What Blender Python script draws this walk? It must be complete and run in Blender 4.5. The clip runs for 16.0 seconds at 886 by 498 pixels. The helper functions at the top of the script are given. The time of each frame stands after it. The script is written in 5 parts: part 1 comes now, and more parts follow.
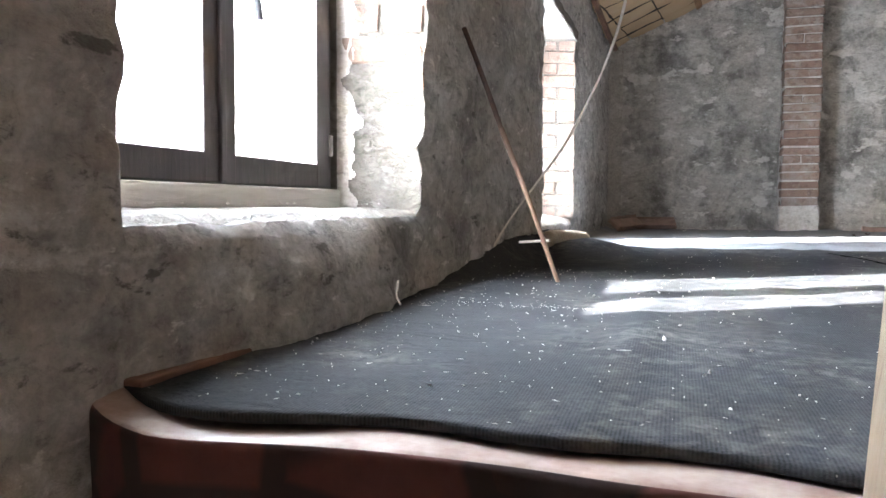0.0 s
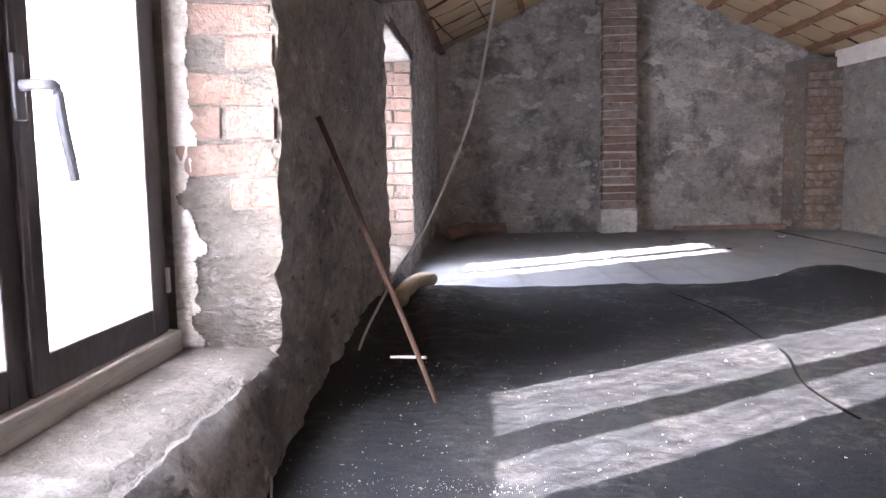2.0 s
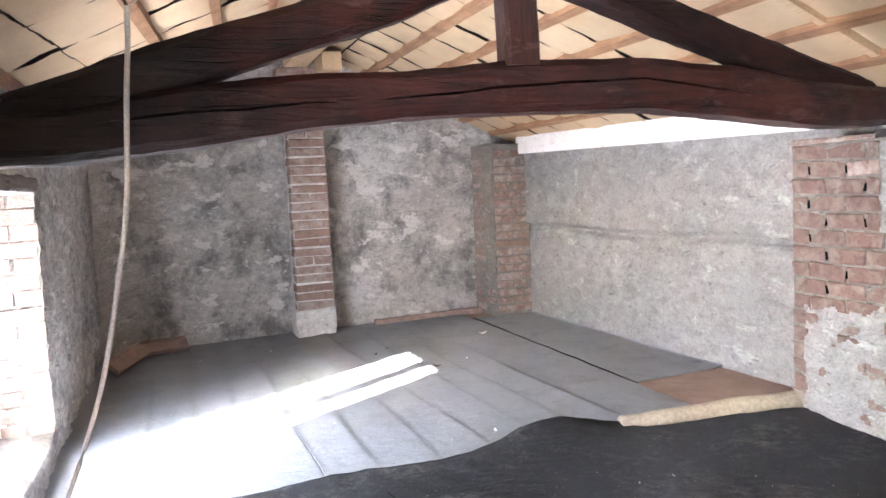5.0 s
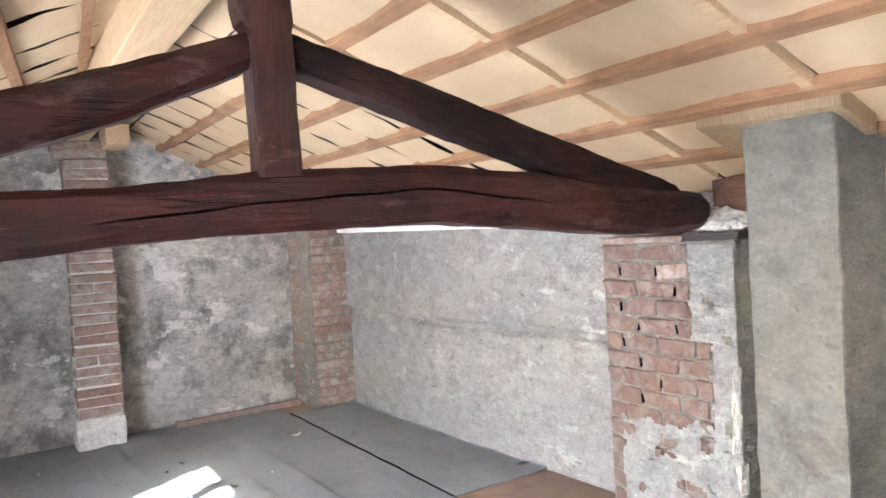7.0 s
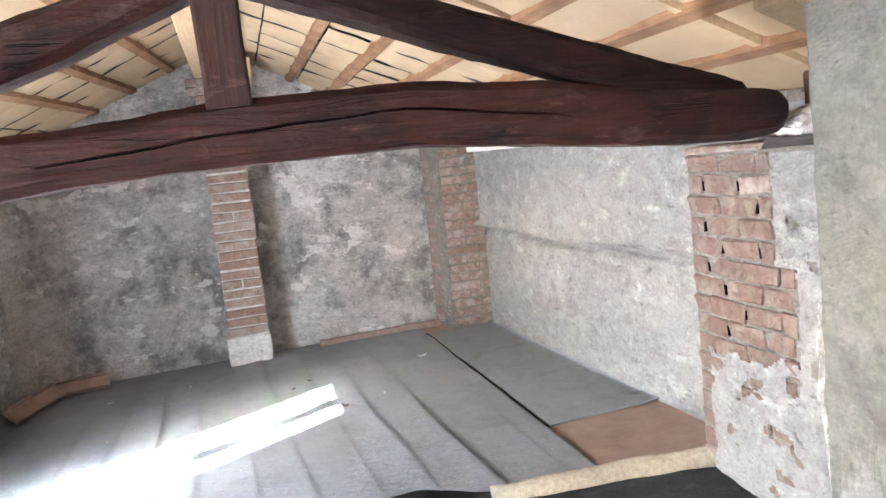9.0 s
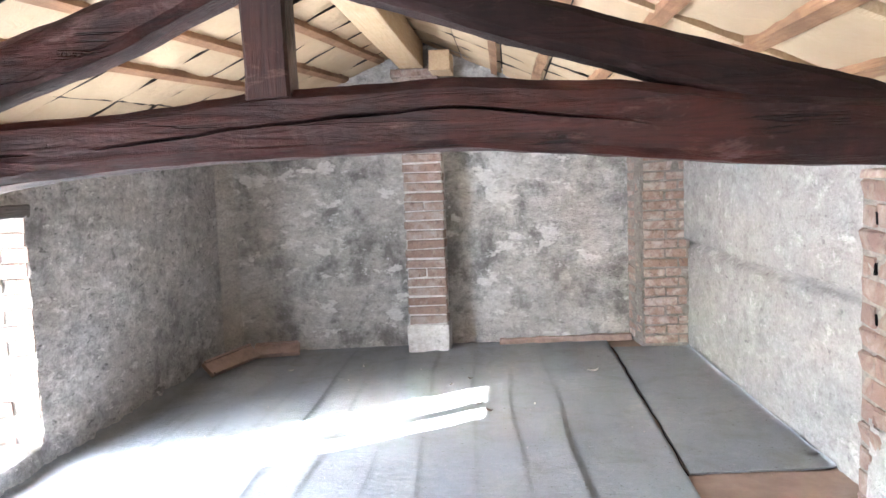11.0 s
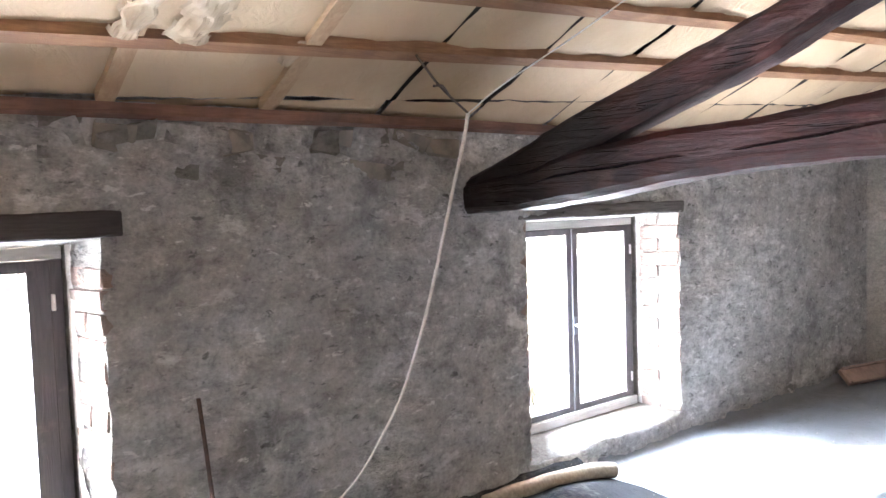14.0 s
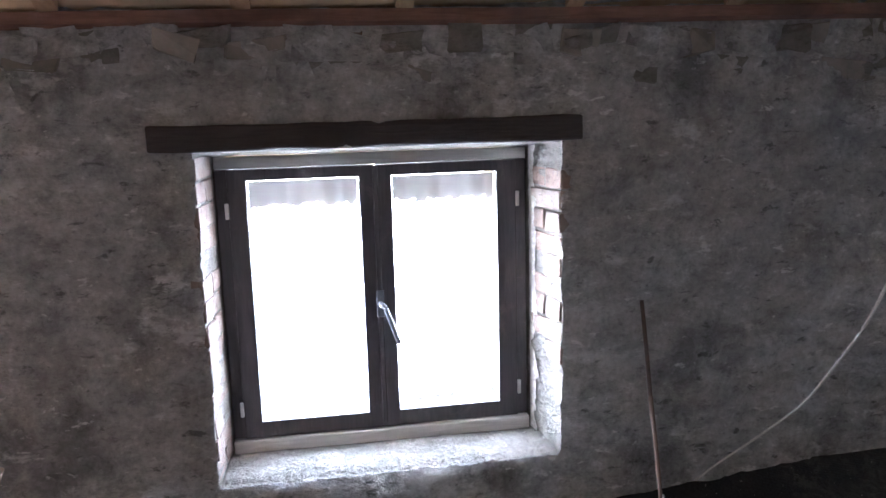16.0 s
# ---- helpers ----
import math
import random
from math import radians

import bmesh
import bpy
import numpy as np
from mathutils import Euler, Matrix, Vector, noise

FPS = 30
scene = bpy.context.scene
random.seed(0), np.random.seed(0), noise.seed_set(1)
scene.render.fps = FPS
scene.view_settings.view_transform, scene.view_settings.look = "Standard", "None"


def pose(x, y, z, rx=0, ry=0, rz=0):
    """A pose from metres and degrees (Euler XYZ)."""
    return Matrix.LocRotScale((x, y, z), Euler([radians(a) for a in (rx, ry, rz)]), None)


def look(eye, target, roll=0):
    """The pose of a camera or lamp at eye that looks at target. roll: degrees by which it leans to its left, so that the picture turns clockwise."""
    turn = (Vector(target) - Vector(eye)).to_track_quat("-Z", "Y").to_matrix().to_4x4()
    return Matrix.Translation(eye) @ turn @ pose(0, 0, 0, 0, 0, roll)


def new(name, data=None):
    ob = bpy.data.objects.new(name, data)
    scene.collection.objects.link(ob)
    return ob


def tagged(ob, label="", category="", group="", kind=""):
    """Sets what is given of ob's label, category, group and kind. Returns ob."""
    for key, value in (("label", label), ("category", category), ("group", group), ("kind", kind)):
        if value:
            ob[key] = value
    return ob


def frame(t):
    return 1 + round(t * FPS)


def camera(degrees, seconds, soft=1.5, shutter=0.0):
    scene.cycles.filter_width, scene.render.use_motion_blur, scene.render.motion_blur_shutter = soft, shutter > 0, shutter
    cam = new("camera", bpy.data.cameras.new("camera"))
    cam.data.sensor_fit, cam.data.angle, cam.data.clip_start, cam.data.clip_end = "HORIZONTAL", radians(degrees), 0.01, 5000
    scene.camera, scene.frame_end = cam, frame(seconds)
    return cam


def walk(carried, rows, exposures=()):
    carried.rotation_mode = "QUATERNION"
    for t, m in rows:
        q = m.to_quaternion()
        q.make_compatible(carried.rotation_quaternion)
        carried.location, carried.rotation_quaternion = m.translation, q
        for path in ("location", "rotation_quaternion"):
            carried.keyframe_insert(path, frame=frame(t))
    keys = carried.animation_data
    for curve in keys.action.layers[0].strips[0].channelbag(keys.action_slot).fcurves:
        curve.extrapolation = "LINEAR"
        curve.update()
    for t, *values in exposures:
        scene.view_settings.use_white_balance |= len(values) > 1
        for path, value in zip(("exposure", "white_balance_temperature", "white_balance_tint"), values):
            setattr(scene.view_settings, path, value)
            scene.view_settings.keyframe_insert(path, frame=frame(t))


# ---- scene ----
cam = camera(59.9, 16.0)
EXPOSURES = [(0.0, 5.07, 6200, 13), (0.5, 4.52, 6300, 23), (1.5, 4.15, 6300, 26), (2.5, 4.15, 6300, 28), (3.5, 5.0, 6300, 28), (6.0, 5.47, 6300, 17), (7.0, 5.48, 6300, 17), (8.5, 5.58, 6300, 16), (12.5, 5.95, 6000, 15), (14.5, 5.83, 5800, 16), (15.5, 5.3, 5500, 17), (16.0, 4.6, 5400, 17)]
PATH = [
    (0, (0.59, 0.283, 0.207), (0.009, 2.193, 0.091), 0.3),
    (0.5, (0.556, 0.219, 0.348), (0.277, 2.192, 0.178), 1.1),
    (1, (0.501, 0.326, 0.366), (0.245, 2.301, 0.177), 0.3),
    (1.5, (0.469, 0.423, 0.483), (0.266, 2.401, 0.271), -0.8),
    (2, (0.43, 0.502, 0.535), (0.311, 2.488, 0.336), -1.0),
    (2.5, (0.392, 0.603, 0.629), (0.441, 2.59, 0.409), -1.5),
    (3, (0.4, 0.676, 0.686), (0.666, 2.638, 0.397), -1.7),
    (3.5, (0.414, 0.866, 0.775), (0.779, 2.812, 0.491), -1.3),
    (4.2, (0.465, 1.03, 0.945), (0.96, 2.95, 0.73), -1.9),
    (6, (0.686, 1.378, 1.202), (1.508, 3.198, 1.09), -2.8),
    (6.5, (0.789, 1.42, 1.258), (1.692, 3.203, 1.19), -2.8),
    (7, (0.925, 1.489, 1.266), (1.945, 3.208, 1.226), -3.2),
    (7.5, (1.063, 1.516, 1.254), (2.115, 3.217, 1.216), -3.9),
    (8, (1.209, 1.479, 1.237), (2.065, 3.285, 1.152), -6.4),
    (8.5, (1.371, 1.42, 1.246), (2.033, 3.295, 1.032), -6.5),
    (11, (2.096, 1.563, 1.232), (1.921, 3.547, 1.048), -2.2),
    (11.5, (2.149, 1.588, 1.237), (1.839, 3.555, 1.05), -1.2),
    (12, (2.206, 1.545, 1.24), (1.741, 3.484, 1.099), -0.5),
    (12.5, (2.223, 1.501, 1.25), (1.482, 3.356, 1.157), -0.4),
    (13, (2.228, 1.456, 1.235), (1.154, 3.14, 1.146), -0.8),
    (13.5, (2.258, 1.428, 1.211), (0.905, 2.898, 1.127), -1.4),
    (14, (2.23, 1.402, 1.21), (0.68, 2.66, 1.092), -1.8),
    (14.5, (2.223, 1.376, 1.215), (0.518, 2.413, 1.081), -1.9),
    (15, (2.191, 1.351, 1.224), (0.352, 2.12, 1.061), -2.2),
    (15.5, (2.173, 1.329, 1.202), (0.258, 1.845, 0.944), -2.2),
    (16, (2.165, 1.293, 1.235), (0.221, 1.608, 0.885), -1.6),
]
walk(cam, [(t, look(eye, target, roll)) for t, eye, target, roll in PATH], EXPOSURES)
SKY_POWER = 3.0

# ---- world, sun, sky light in the window openings ----
world = bpy.data.worlds.new("world")
scene.world = world
world.use_nodes = True
wn = world.node_tree
sky = wn.nodes.new("ShaderNodeTexSky")
sky.sky_type = "NISHITA"
sky.sun_disc = False
sky.sun_elevation = radians(21)
sky.sun_rotation = radians(235)
wn.nodes["Background"].inputs["Strength"].default_value = 0.12
wn.links.new(sky.outputs[0], wn.nodes["Background"].inputs[0])

sun_data = bpy.data.lights.new("sun", "SUN")
sun_data.energy, sun_data.angle, sun_data.color = 5.0, radians(0.5), (1.0, 0.96, 0.9)
sun = new("sun", sun_data)
sun.matrix_world = look((-10.0, -6.9, 4.55), (0, 0, 0))

# The first lamp serves an unseen window added south of the stair.
for wy, wz, power, turn in ((-1.18, 0.68, SKY_POWER * 0.8, 0.0), (1.46, 0.68, SKY_POWER * 1.15, 0.4), (4.13, 0.64, SKY_POWER * 1.12, 0.95)):
    ld = bpy.data.lights.new("window_skylight", "AREA")
    ld.shape, ld.size, ld.size_y = "RECTANGLE", 0.9, 0.84
    ld.energy, ld.color, ld.spread = power, (0.87, 0.94, 1.0), radians(164)
    lamp = new("window_skylight", ld)
    lamp.matrix_world = look((-0.36, wy, wz), (1.0, wy + turn, wz + 0.12))

# ---- materials ----


def ramp(nt, fac, stops):
    r = nt.nodes.new("ShaderNodeValToRGB")
    el = r.color_ramp.elements
    while len(el) < len(stops):
        el.new(0.5)
    for e, (p, c) in zip(el, stops):
        e.position, e.color = p, (*c, 1) if len(c) == 3 else (c[0], c[0], c[0], 1)
    nt.links.new(fac, r.inputs[0])
    return r.outputs[0]


def mixc(nt, fac, a, b, mode="MIX"):
    m = nt.nodes.new("ShaderNodeMix")
    m.data_type, m.blend_type = "RGBA", mode
    for sock, v in ((m.inputs[0], fac), (m.inputs[6], a), (m.inputs[7], b)):
        if isinstance(v, (int, float)):
            sock.default_value = v
        elif isinstance(v, tuple):
            sock.default_value = (*v, 1)
        else:
            nt.links.new(v, sock)
    return m.outputs[2]


def mathn(nt, op, a, b=0.0):
    m = nt.nodes.new("ShaderNodeMath")
    m.operation = op
    for sock, v in zip(m.inputs, (a, b)):
        if isinstance(v, (int, float)):
            sock.default_value = v
        else:
            nt.links.new(v, sock)
    return m.outputs[0]


def coords(nt, scale=(1, 1, 1), rnd=False, rot=(0, 0, 0)):
    tc = nt.nodes.new("ShaderNodeTexCoord")
    mp = nt.nodes.new("ShaderNodeMapping")
    mp.inputs["Scale"].default_value = scale
    mp.inputs["Rotation"].default_value = rot
    nt.links.new(tc.outputs["Object"], mp.inputs[0])
    if rnd:
        oi = nt.nodes.new("ShaderNodeObjectInfo")
        nt.links.new(mathn(nt, "MULTIPLY", oi.outputs["Random"], 37.0), mp.inputs["Location"])
    return mp.outputs[0]


def noisen(nt, co, scale, detail=6.0, rough=0.6, dist=0.0):
    n = nt.nodes.new("ShaderNodeTexNoise")
    n.inputs["Scale"].default_value, n.inputs["Detail"].default_value = scale, detail
    n.inputs["Roughness"].default_value, n.inputs["Distortion"].default_value = rough, dist
    nt.links.new(co, n.inputs["Vector"])
    return n.outputs[0]


def begin(name):
    m = bpy.data.materials.new(name)
    m.use_nodes = True
    nt = m.node_tree
    return m, nt, nt.nodes["Principled BSDF"]


def bump(nt, bsdf, h, strength, dist=0.01):
    b = nt.nodes.new("ShaderNodeBump")
    b.inputs["Strength"].default_value, b.inputs["Distance"].default_value = strength, dist
    nt.links.new(h, b.inputs["Height"])
    nt.links.new(b.outputs[0], bsdf.inputs["Normal"])


def plaster(name, dark, mid, light, patch, patch_at=0.62, brown=(0.2, 0.15, 0.12), big=1.6, relief=0.8, stain=(0.07, 0.065, 0.06), stain_at=0.62, psc=5.5, grit=0.55, patch_to=0.8, stretch=1.6, edge=0.05, pits=0.5, fine=0.5):
    """Old render: mottled ground, dark stains, crisp pale flakes, grit and pits."""
    m, nt, b = begin(name)
    co = coords(nt)
    n1 = noisen(nt, co, big, 8, 0.62, 0.4)
    flat = coords(nt, (1, 1, 1.7))
    n2 = noisen(nt, flat, 8.0, 8, 0.7, 0.3)
    n3 = noisen(nt, co, 60.0, 4, 0.7)
    n4 = noisen(nt, flat, 21.0, 9, 0.76, 0.2)
    col = ramp(nt, n2, [(0.34, dark), (0.5, mid), (0.64, light)])
    col = mixc(nt, ramp(nt, n1, [(0.42, (0,)), (0.66, (1,))]), col, mixc(nt, 0.6, col, brown))
    st = noisen(nt, coords(nt, (1, 1, 0.8)), 2.7, 9, 0.7, 0.2)
    col = mixc(nt, ramp(nt, st, [(stain_at - 0.06, (0,)), (stain_at + 0.06, (0.8,))]), col, stain)
    pa = noisen(nt, coords(nt, (1, 1, stretch)), psc, 9, 0.64, 0.1)
    flake = mixc(nt, ramp(nt, n4, [(0.35, (0.5,)), (0.6, (0,))]), patch, mid)
    col = mixc(nt, ramp(nt, pa, [(patch_at, (0,)), (patch_at + edge, (patch_to,))]), col, flake)
    pit = noisen(nt, coords(nt, (1, 1, 2.2)), 12.0, 8, 0.66, 0.25)
    col = mixc(nt, ramp(nt, pit, [(0.33, (pits,)), (0.39, (0,))]), col, tuple(v * 0.3 for v in dark))
    col = mixc(nt, ramp(nt, pit, [(0.62, (0,)), (0.67, (pits,))]), col, tuple(min(0.85, v * 1.12) for v in patch))
    col = mixc(nt, grit, col, ramp(nt, n4, [(0.3, (0.08,)), (0.44, (0.45,)), (0.58, (0.55,)), (0.68, (0.93,))]), "OVERLAY")
    col = mixc(nt, fine, col, ramp(nt, n3, [(0.3, (0.25,)), (0.7, (0.8,))]), "OVERLAY")
    nt.links.new(col, b.inputs["Base Color"])
    b.inputs["Roughness"].default_value = 0.95
    h = mathn(nt, "ADD", mathn(nt, "MULTIPLY", n2, 1.0), mathn(nt, "MULTIPLY", n3, 0.35))
    h = mathn(nt, "ADD", h, mathn(nt, "MULTIPLY", ramp(nt, pa, [(patch_at - 0.01, (0,)), (patch_at + edge, (1,))]), 0.25))
    h = mathn(nt, "ADD", h, mathn(nt, "MULTIPLY", pit, 0.8))
    h = mathn(nt, "ADD", h, mathn(nt, "MULTIPLY", n4, 0.9 * grit))
    bump(nt, b, h, relief, 0.03)
    return m


M_WEST = plaster("rough_grey_render", (0.27, 0.267, 0.262), (0.46, 0.456, 0.45), (0.61, 0.604, 0.593), (0.74, 0.727, 0.705), 0.59, brown=(0.37, 0.335, 0.31), big=1.4, relief=1.0, stain=(0.16, 0.158, 0.155), stain_at=0.58, psc=4.0, grit=0.75, pits=0.8, stretch=2.2, fine=0.4)
M_GABLE = plaster("stained_old_plaster", (0.36, 0.35, 0.332), (0.53, 0.518, 0.494), (0.65, 0.635, 0.608), (0.82, 0.8, 0.765), 0.575, brown=(0.34, 0.305, 0.275), big=1.0, relief=0.8, stain=(0.14, 0.135, 0.128), stain_at=0.55, psc=3.4, grit=0.6, patch_to=0.75, stretch=1.7, edge=0.025, pits=0.5, fine=0.3)
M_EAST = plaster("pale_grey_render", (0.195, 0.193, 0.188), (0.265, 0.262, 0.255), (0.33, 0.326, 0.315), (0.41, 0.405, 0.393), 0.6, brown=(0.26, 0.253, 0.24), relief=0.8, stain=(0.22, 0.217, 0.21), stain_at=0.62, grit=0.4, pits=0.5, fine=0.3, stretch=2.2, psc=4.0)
M_CONC = plaster("board_marked_concrete", (0.09, 0.089, 0.079), (0.142, 0.14, 0.125), (0.19, 0.187, 0.168), (0.26, 0.254, 0.232), 0.57, brown=(0.2, 0.19, 0.15), relief=0.6, stain=(0.11, 0.108, 0.098), stain_at=0.59, grit=0.3, stretch=0.3, pits=0.35, fine=0.25)
M_MORTAR = plaster("pale_lime_mortar", (0.14, 0.131, 0.115), (0.188, 0.177, 0.158), (0.24, 0.227, 0.206), (0.33, 0.317, 0.295), 0.58, brown=(0.27, 0.235, 0.2), relief=1.0, stain=(0.2, 0.18, 0.16), stain_at=0.64, grit=0.3, pits=0.3, fine=0.3)
M_LIMEWASH = plaster("clean_limewash", (0.7, 0.69, 0.67), (0.78, 0.77, 0.75), (0.83, 0.82, 0.8), (0.84, 0.83, 0.82), 0.6, brown=(0.7, 0.68, 0.64), relief=0.35, stain=(0.55, 0.54, 0.52), stain_at=0.7)
M_JOINT = plaster("grey_brown_joint_mortar", (0.12, 0.107, 0.094), (0.19, 0.172, 0.152), (0.27, 0.25, 0.22), (0.36, 0.335, 0.3), 0.6, brown=(0.28, 0.22, 0.18), relief=0.8, stain=(0.14, 0.125, 0.11), stain_at=0.64)
M_PALEJOINT = plaster("pale_flush_joint_mortar", (0.34, 0.32, 0.295), (0.44, 0.42, 0.39), (0.54, 0.52, 0.49), (0.62, 0.6, 0.57), 0.6, brown=(0.4, 0.36, 0.32), relief=0.8, stain=(0.3, 0.28, 0.26), stain_at=0.66, grit=0.35, pits=0.3)
M_WHITE = plaster("old_whitewash", (0.5, 0.485, 0.46), (0.64, 0.62, 0.59), (0.76, 0.74, 0.71), (0.8, 0.79, 0.77), 0.62, brown=(0.55, 0.5, 0.45), relief=0.6, stain=(0.32, 0.3, 0.28), stain_at=0.66)


def brick_mat(name, wash=0.54, lime=(0.5, 0.455, 0.405), pale=0.0, tone=(0.46, 0.33, 0.27)):
    m, nt, b = begin(name)
    oi = nt.nodes.new("ShaderNodeObjectInfo")
    base = ramp(nt, oi.outputs["Random"], [(0.0, (0.2, 0.118, 0.092)), (0.3, (0.27, 0.172, 0.137)), (0.55, (0.23, 0.147, 0.117)), (0.8, (0.32, 0.222, 0.178)), (1.0, (0.31, 0.252, 0.217))])
    base = mixc(nt, pale, base, tone)
    co = coords(nt, rnd=True)
    n1, n2 = noisen(nt, co, 14.0, 7, 0.65, 0.4), noisen(nt, co, 90.0, 4, 0.7)
    col = mixc(nt, ramp(nt, n2, [(0.3, (0,)), (0.75, (0.5,))]), base, (0.16, 0.1, 0.08))
    n3 = noisen(nt, co, 30.0, 6, 0.7, 0.2)
    col = mixc(nt, ramp(nt, n3, [(0.54, (0,)), (0.62, (0.6,))]), col, (0.1, 0.068, 0.056))
    col = mixc(nt, ramp(nt, n1, [(wash, (0,)), (wash + 0.2, (0.6,))]), col, lime)
    nt.links.new(col, b.inputs["Base Color"])
    b.inputs["Roughness"].default_value = 0.93
    bump(nt, b, mathn(nt, "ADD", n1, mathn(nt, "MULTIPLY", n2, 0.5)), 1.0, 0.014)
    return m


M_BRICK = brick_mat("old_red_brick", 0.53, (0.46, 0.425, 0.385), 0.5, (0.26, 0.175, 0.138))
M_BRICK_DUSTY = brick_mat("mortar_smeared_brick", 0.44, (0.45, 0.415, 0.375), 0.5, (0.33, 0.25, 0.21))
M_BRICK_WASHED = brick_mat("whitened_jamb_brick", 0.46, (0.3, 0.272, 0.243), 0.65, (0.28, 0.222, 0.186))
M_BRICK_JAMB = brick_mat("peach_jamb_brick", 0.5, (0.3, 0.265, 0.235), 0.5, (0.31, 0.235, 0.19))
M_BRICK_PIER = brick_mat("brown_pier_brick", 0.46, (0.27, 0.24, 0.215), 0.85, (0.155, 0.102, 0.083))


def wood_mat(name, dark, light, grain=(3, 40, 40), rough=0.6, relief=0.4, rnd=True, spots=None, wear=None, cracks=None, dark_ends=False, spec=0.5):
    m, nt, b = begin(name)
    co = coords(nt, grain, rnd)
    n1 = noisen(nt, co, 1.5, 8, 0.65, 1.2)
    n2 = noisen(nt, coords(nt, (1, 1, 1), rnd), 5.0, 6, 0.6, 0.3)
    col = ramp(nt, n1, [(0.3, dark), (0.7, light)])
    if spots:
        col = mixc(nt, ramp(nt, n2, [(0.45, (0,)), (0.62, (0.65,))]), col, spots)
    if wear:
        n4 = noisen(nt, coords(nt, (2.2, 6, 6), rnd), 2.0, 9, 0.72, 0.4)
        col = mixc(nt, ramp(nt, n4, [(0.57, (0,)), (0.66, (0.55,))]), col, wear)
    if cracks:
        n5 = noisen(nt, coords(nt, cracks, rnd), 1.2, 4, 0.5, 0.0)
        gap = mathn(nt, "ABSOLUTE", mathn(nt, "SUBTRACT", n5, 0.5))
        line = mathn(nt, "MULTIPLY", ramp(nt, gap, [(0.003, (0.9,)), (0.012, (0,))]), ramp(nt, n2, [(0.47, (0,)), (0.56, (1,))]))
        col = mixc(nt, line, col, (0.006, 0.004, 0.004))
        n1 = mathn(nt, "SUBTRACT", n1, mathn(nt, "MULTIPLY", line, 0.8))
    # Blackens both ends; the west end's black is shade put into the colour.
    if dark_ends:
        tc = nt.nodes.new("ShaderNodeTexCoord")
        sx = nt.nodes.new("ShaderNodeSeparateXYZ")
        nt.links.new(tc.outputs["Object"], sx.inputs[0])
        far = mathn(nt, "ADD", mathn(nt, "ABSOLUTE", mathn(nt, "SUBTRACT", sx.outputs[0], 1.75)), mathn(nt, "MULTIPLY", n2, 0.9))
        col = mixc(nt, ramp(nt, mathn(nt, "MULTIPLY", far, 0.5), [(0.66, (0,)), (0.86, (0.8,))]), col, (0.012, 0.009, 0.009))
    nt.links.new(col, b.inputs["Base Color"])
    b.inputs["Specular IOR Level"].default_value = spec
    nt.links.new(ramp(nt, n2, [(0.3, (rough - 0.12,)), (0.7, (rough + 0.12,))]), b.inputs["Roughness"])
    bump(nt, b, mathn(nt, "ADD", n1, mathn(nt, "MULTIPLY", n2, 0.6)), relief, 0.01)
    return m


M_TRUSS = wood_mat("dark_red_brown_stained_timber", (0.018, 0.0055, 0.0045), (0.085, 0.02, 0.0145), (1.6, 16, 16), 0.48, 1.0, spots=(0.016, 0.009, 0.009), wear=(0.15, 0.09, 0.085), cracks=(0.5, 11, 11), dark_ends=True, spec=0.4)
# East rafter is coloured darker than the other truss timbers.
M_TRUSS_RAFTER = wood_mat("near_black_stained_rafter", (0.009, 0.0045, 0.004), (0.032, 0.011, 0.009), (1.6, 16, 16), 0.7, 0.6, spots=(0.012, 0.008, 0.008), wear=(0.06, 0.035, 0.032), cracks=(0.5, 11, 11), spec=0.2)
M_TRUSS_UP = wood_mat("dark_red_brown_post_timber", (0.02, 0.0075, 0.006), (0.08, 0.025, 0.02), (16, 16, 1.6), 0.45, 0.6, spots=(0.03, 0.015, 0.014), wear=(0.22, 0.13, 0.11), cracks=(11, 11, 0.5))
M_LINTEL = wood_mat("blackened_timber", (0.018, 0.014, 0.014), (0.05, 0.038, 0.036), (45, 3, 45), 0.7, 0.6)
M_BATTEN = wood_mat("orange_pine_batten", (0.22, 0.105, 0.05), (0.37, 0.205, 0.1), (45, 3, 45), 0.7, 0.3, spots=(0.18, 0.095, 0.052))
M_RAFTER = wood_mat("tan_sawn_rafter", (0.33, 0.215, 0.12), (0.47, 0.335, 0.2), (3, 45, 45), 0.7, 0.3, spots=(0.3, 0.18, 0.1))
M_EAVES = wood_mat("dull_red_brown_board", (0.12, 0.055, 0.036), (0.24, 0.12, 0.08), (45, 3, 45), 0.7, 0.3, spots=(0.08, 0.05, 0.04))
M_GREYBEAM = wood_mat("grey_weathered_lintel", (0.06, 0.052, 0.048), (0.16, 0.145, 0.135), (45, 3, 45), 0.8, 0.6, cracks=(20, 1.5, 20))
M_PALE = wood_mat("pale_new_spruce", (0.4, 0.27, 0.15), (0.54, 0.4, 0.25), (45, 3, 45), 0.6, 0.25)
M_POST = wood_mat("pale_planed_pine", (0.2, 0.132, 0.072), (0.315, 0.23, 0.14), (45, 45, 3), 0.6, 0.25, wear=(0.3, 0.2, 0.12))
# Shade on the rail face turned from the window, put into its colour.
M_RAIL_SHADE = wood_mat("dark_weathered_rail_face", (0.035, 0.02, 0.014), (0.085, 0.05, 0.034), (45, 45, 3), 0.7, 0.4)
M_STAIR = wood_mat("worn_stair_wood", (0.16, 0.09, 0.05), (0.3, 0.18, 0.1), (3, 40, 40), 0.6, 0.3)
M_FRAME = wood_mat("dark_brown_window_paint", (0.045, 0.041, 0.045), (0.082, 0.072, 0.076), (40, 40, 3), 0.5, 0.2, wear=(0.12, 0.1, 0.1))
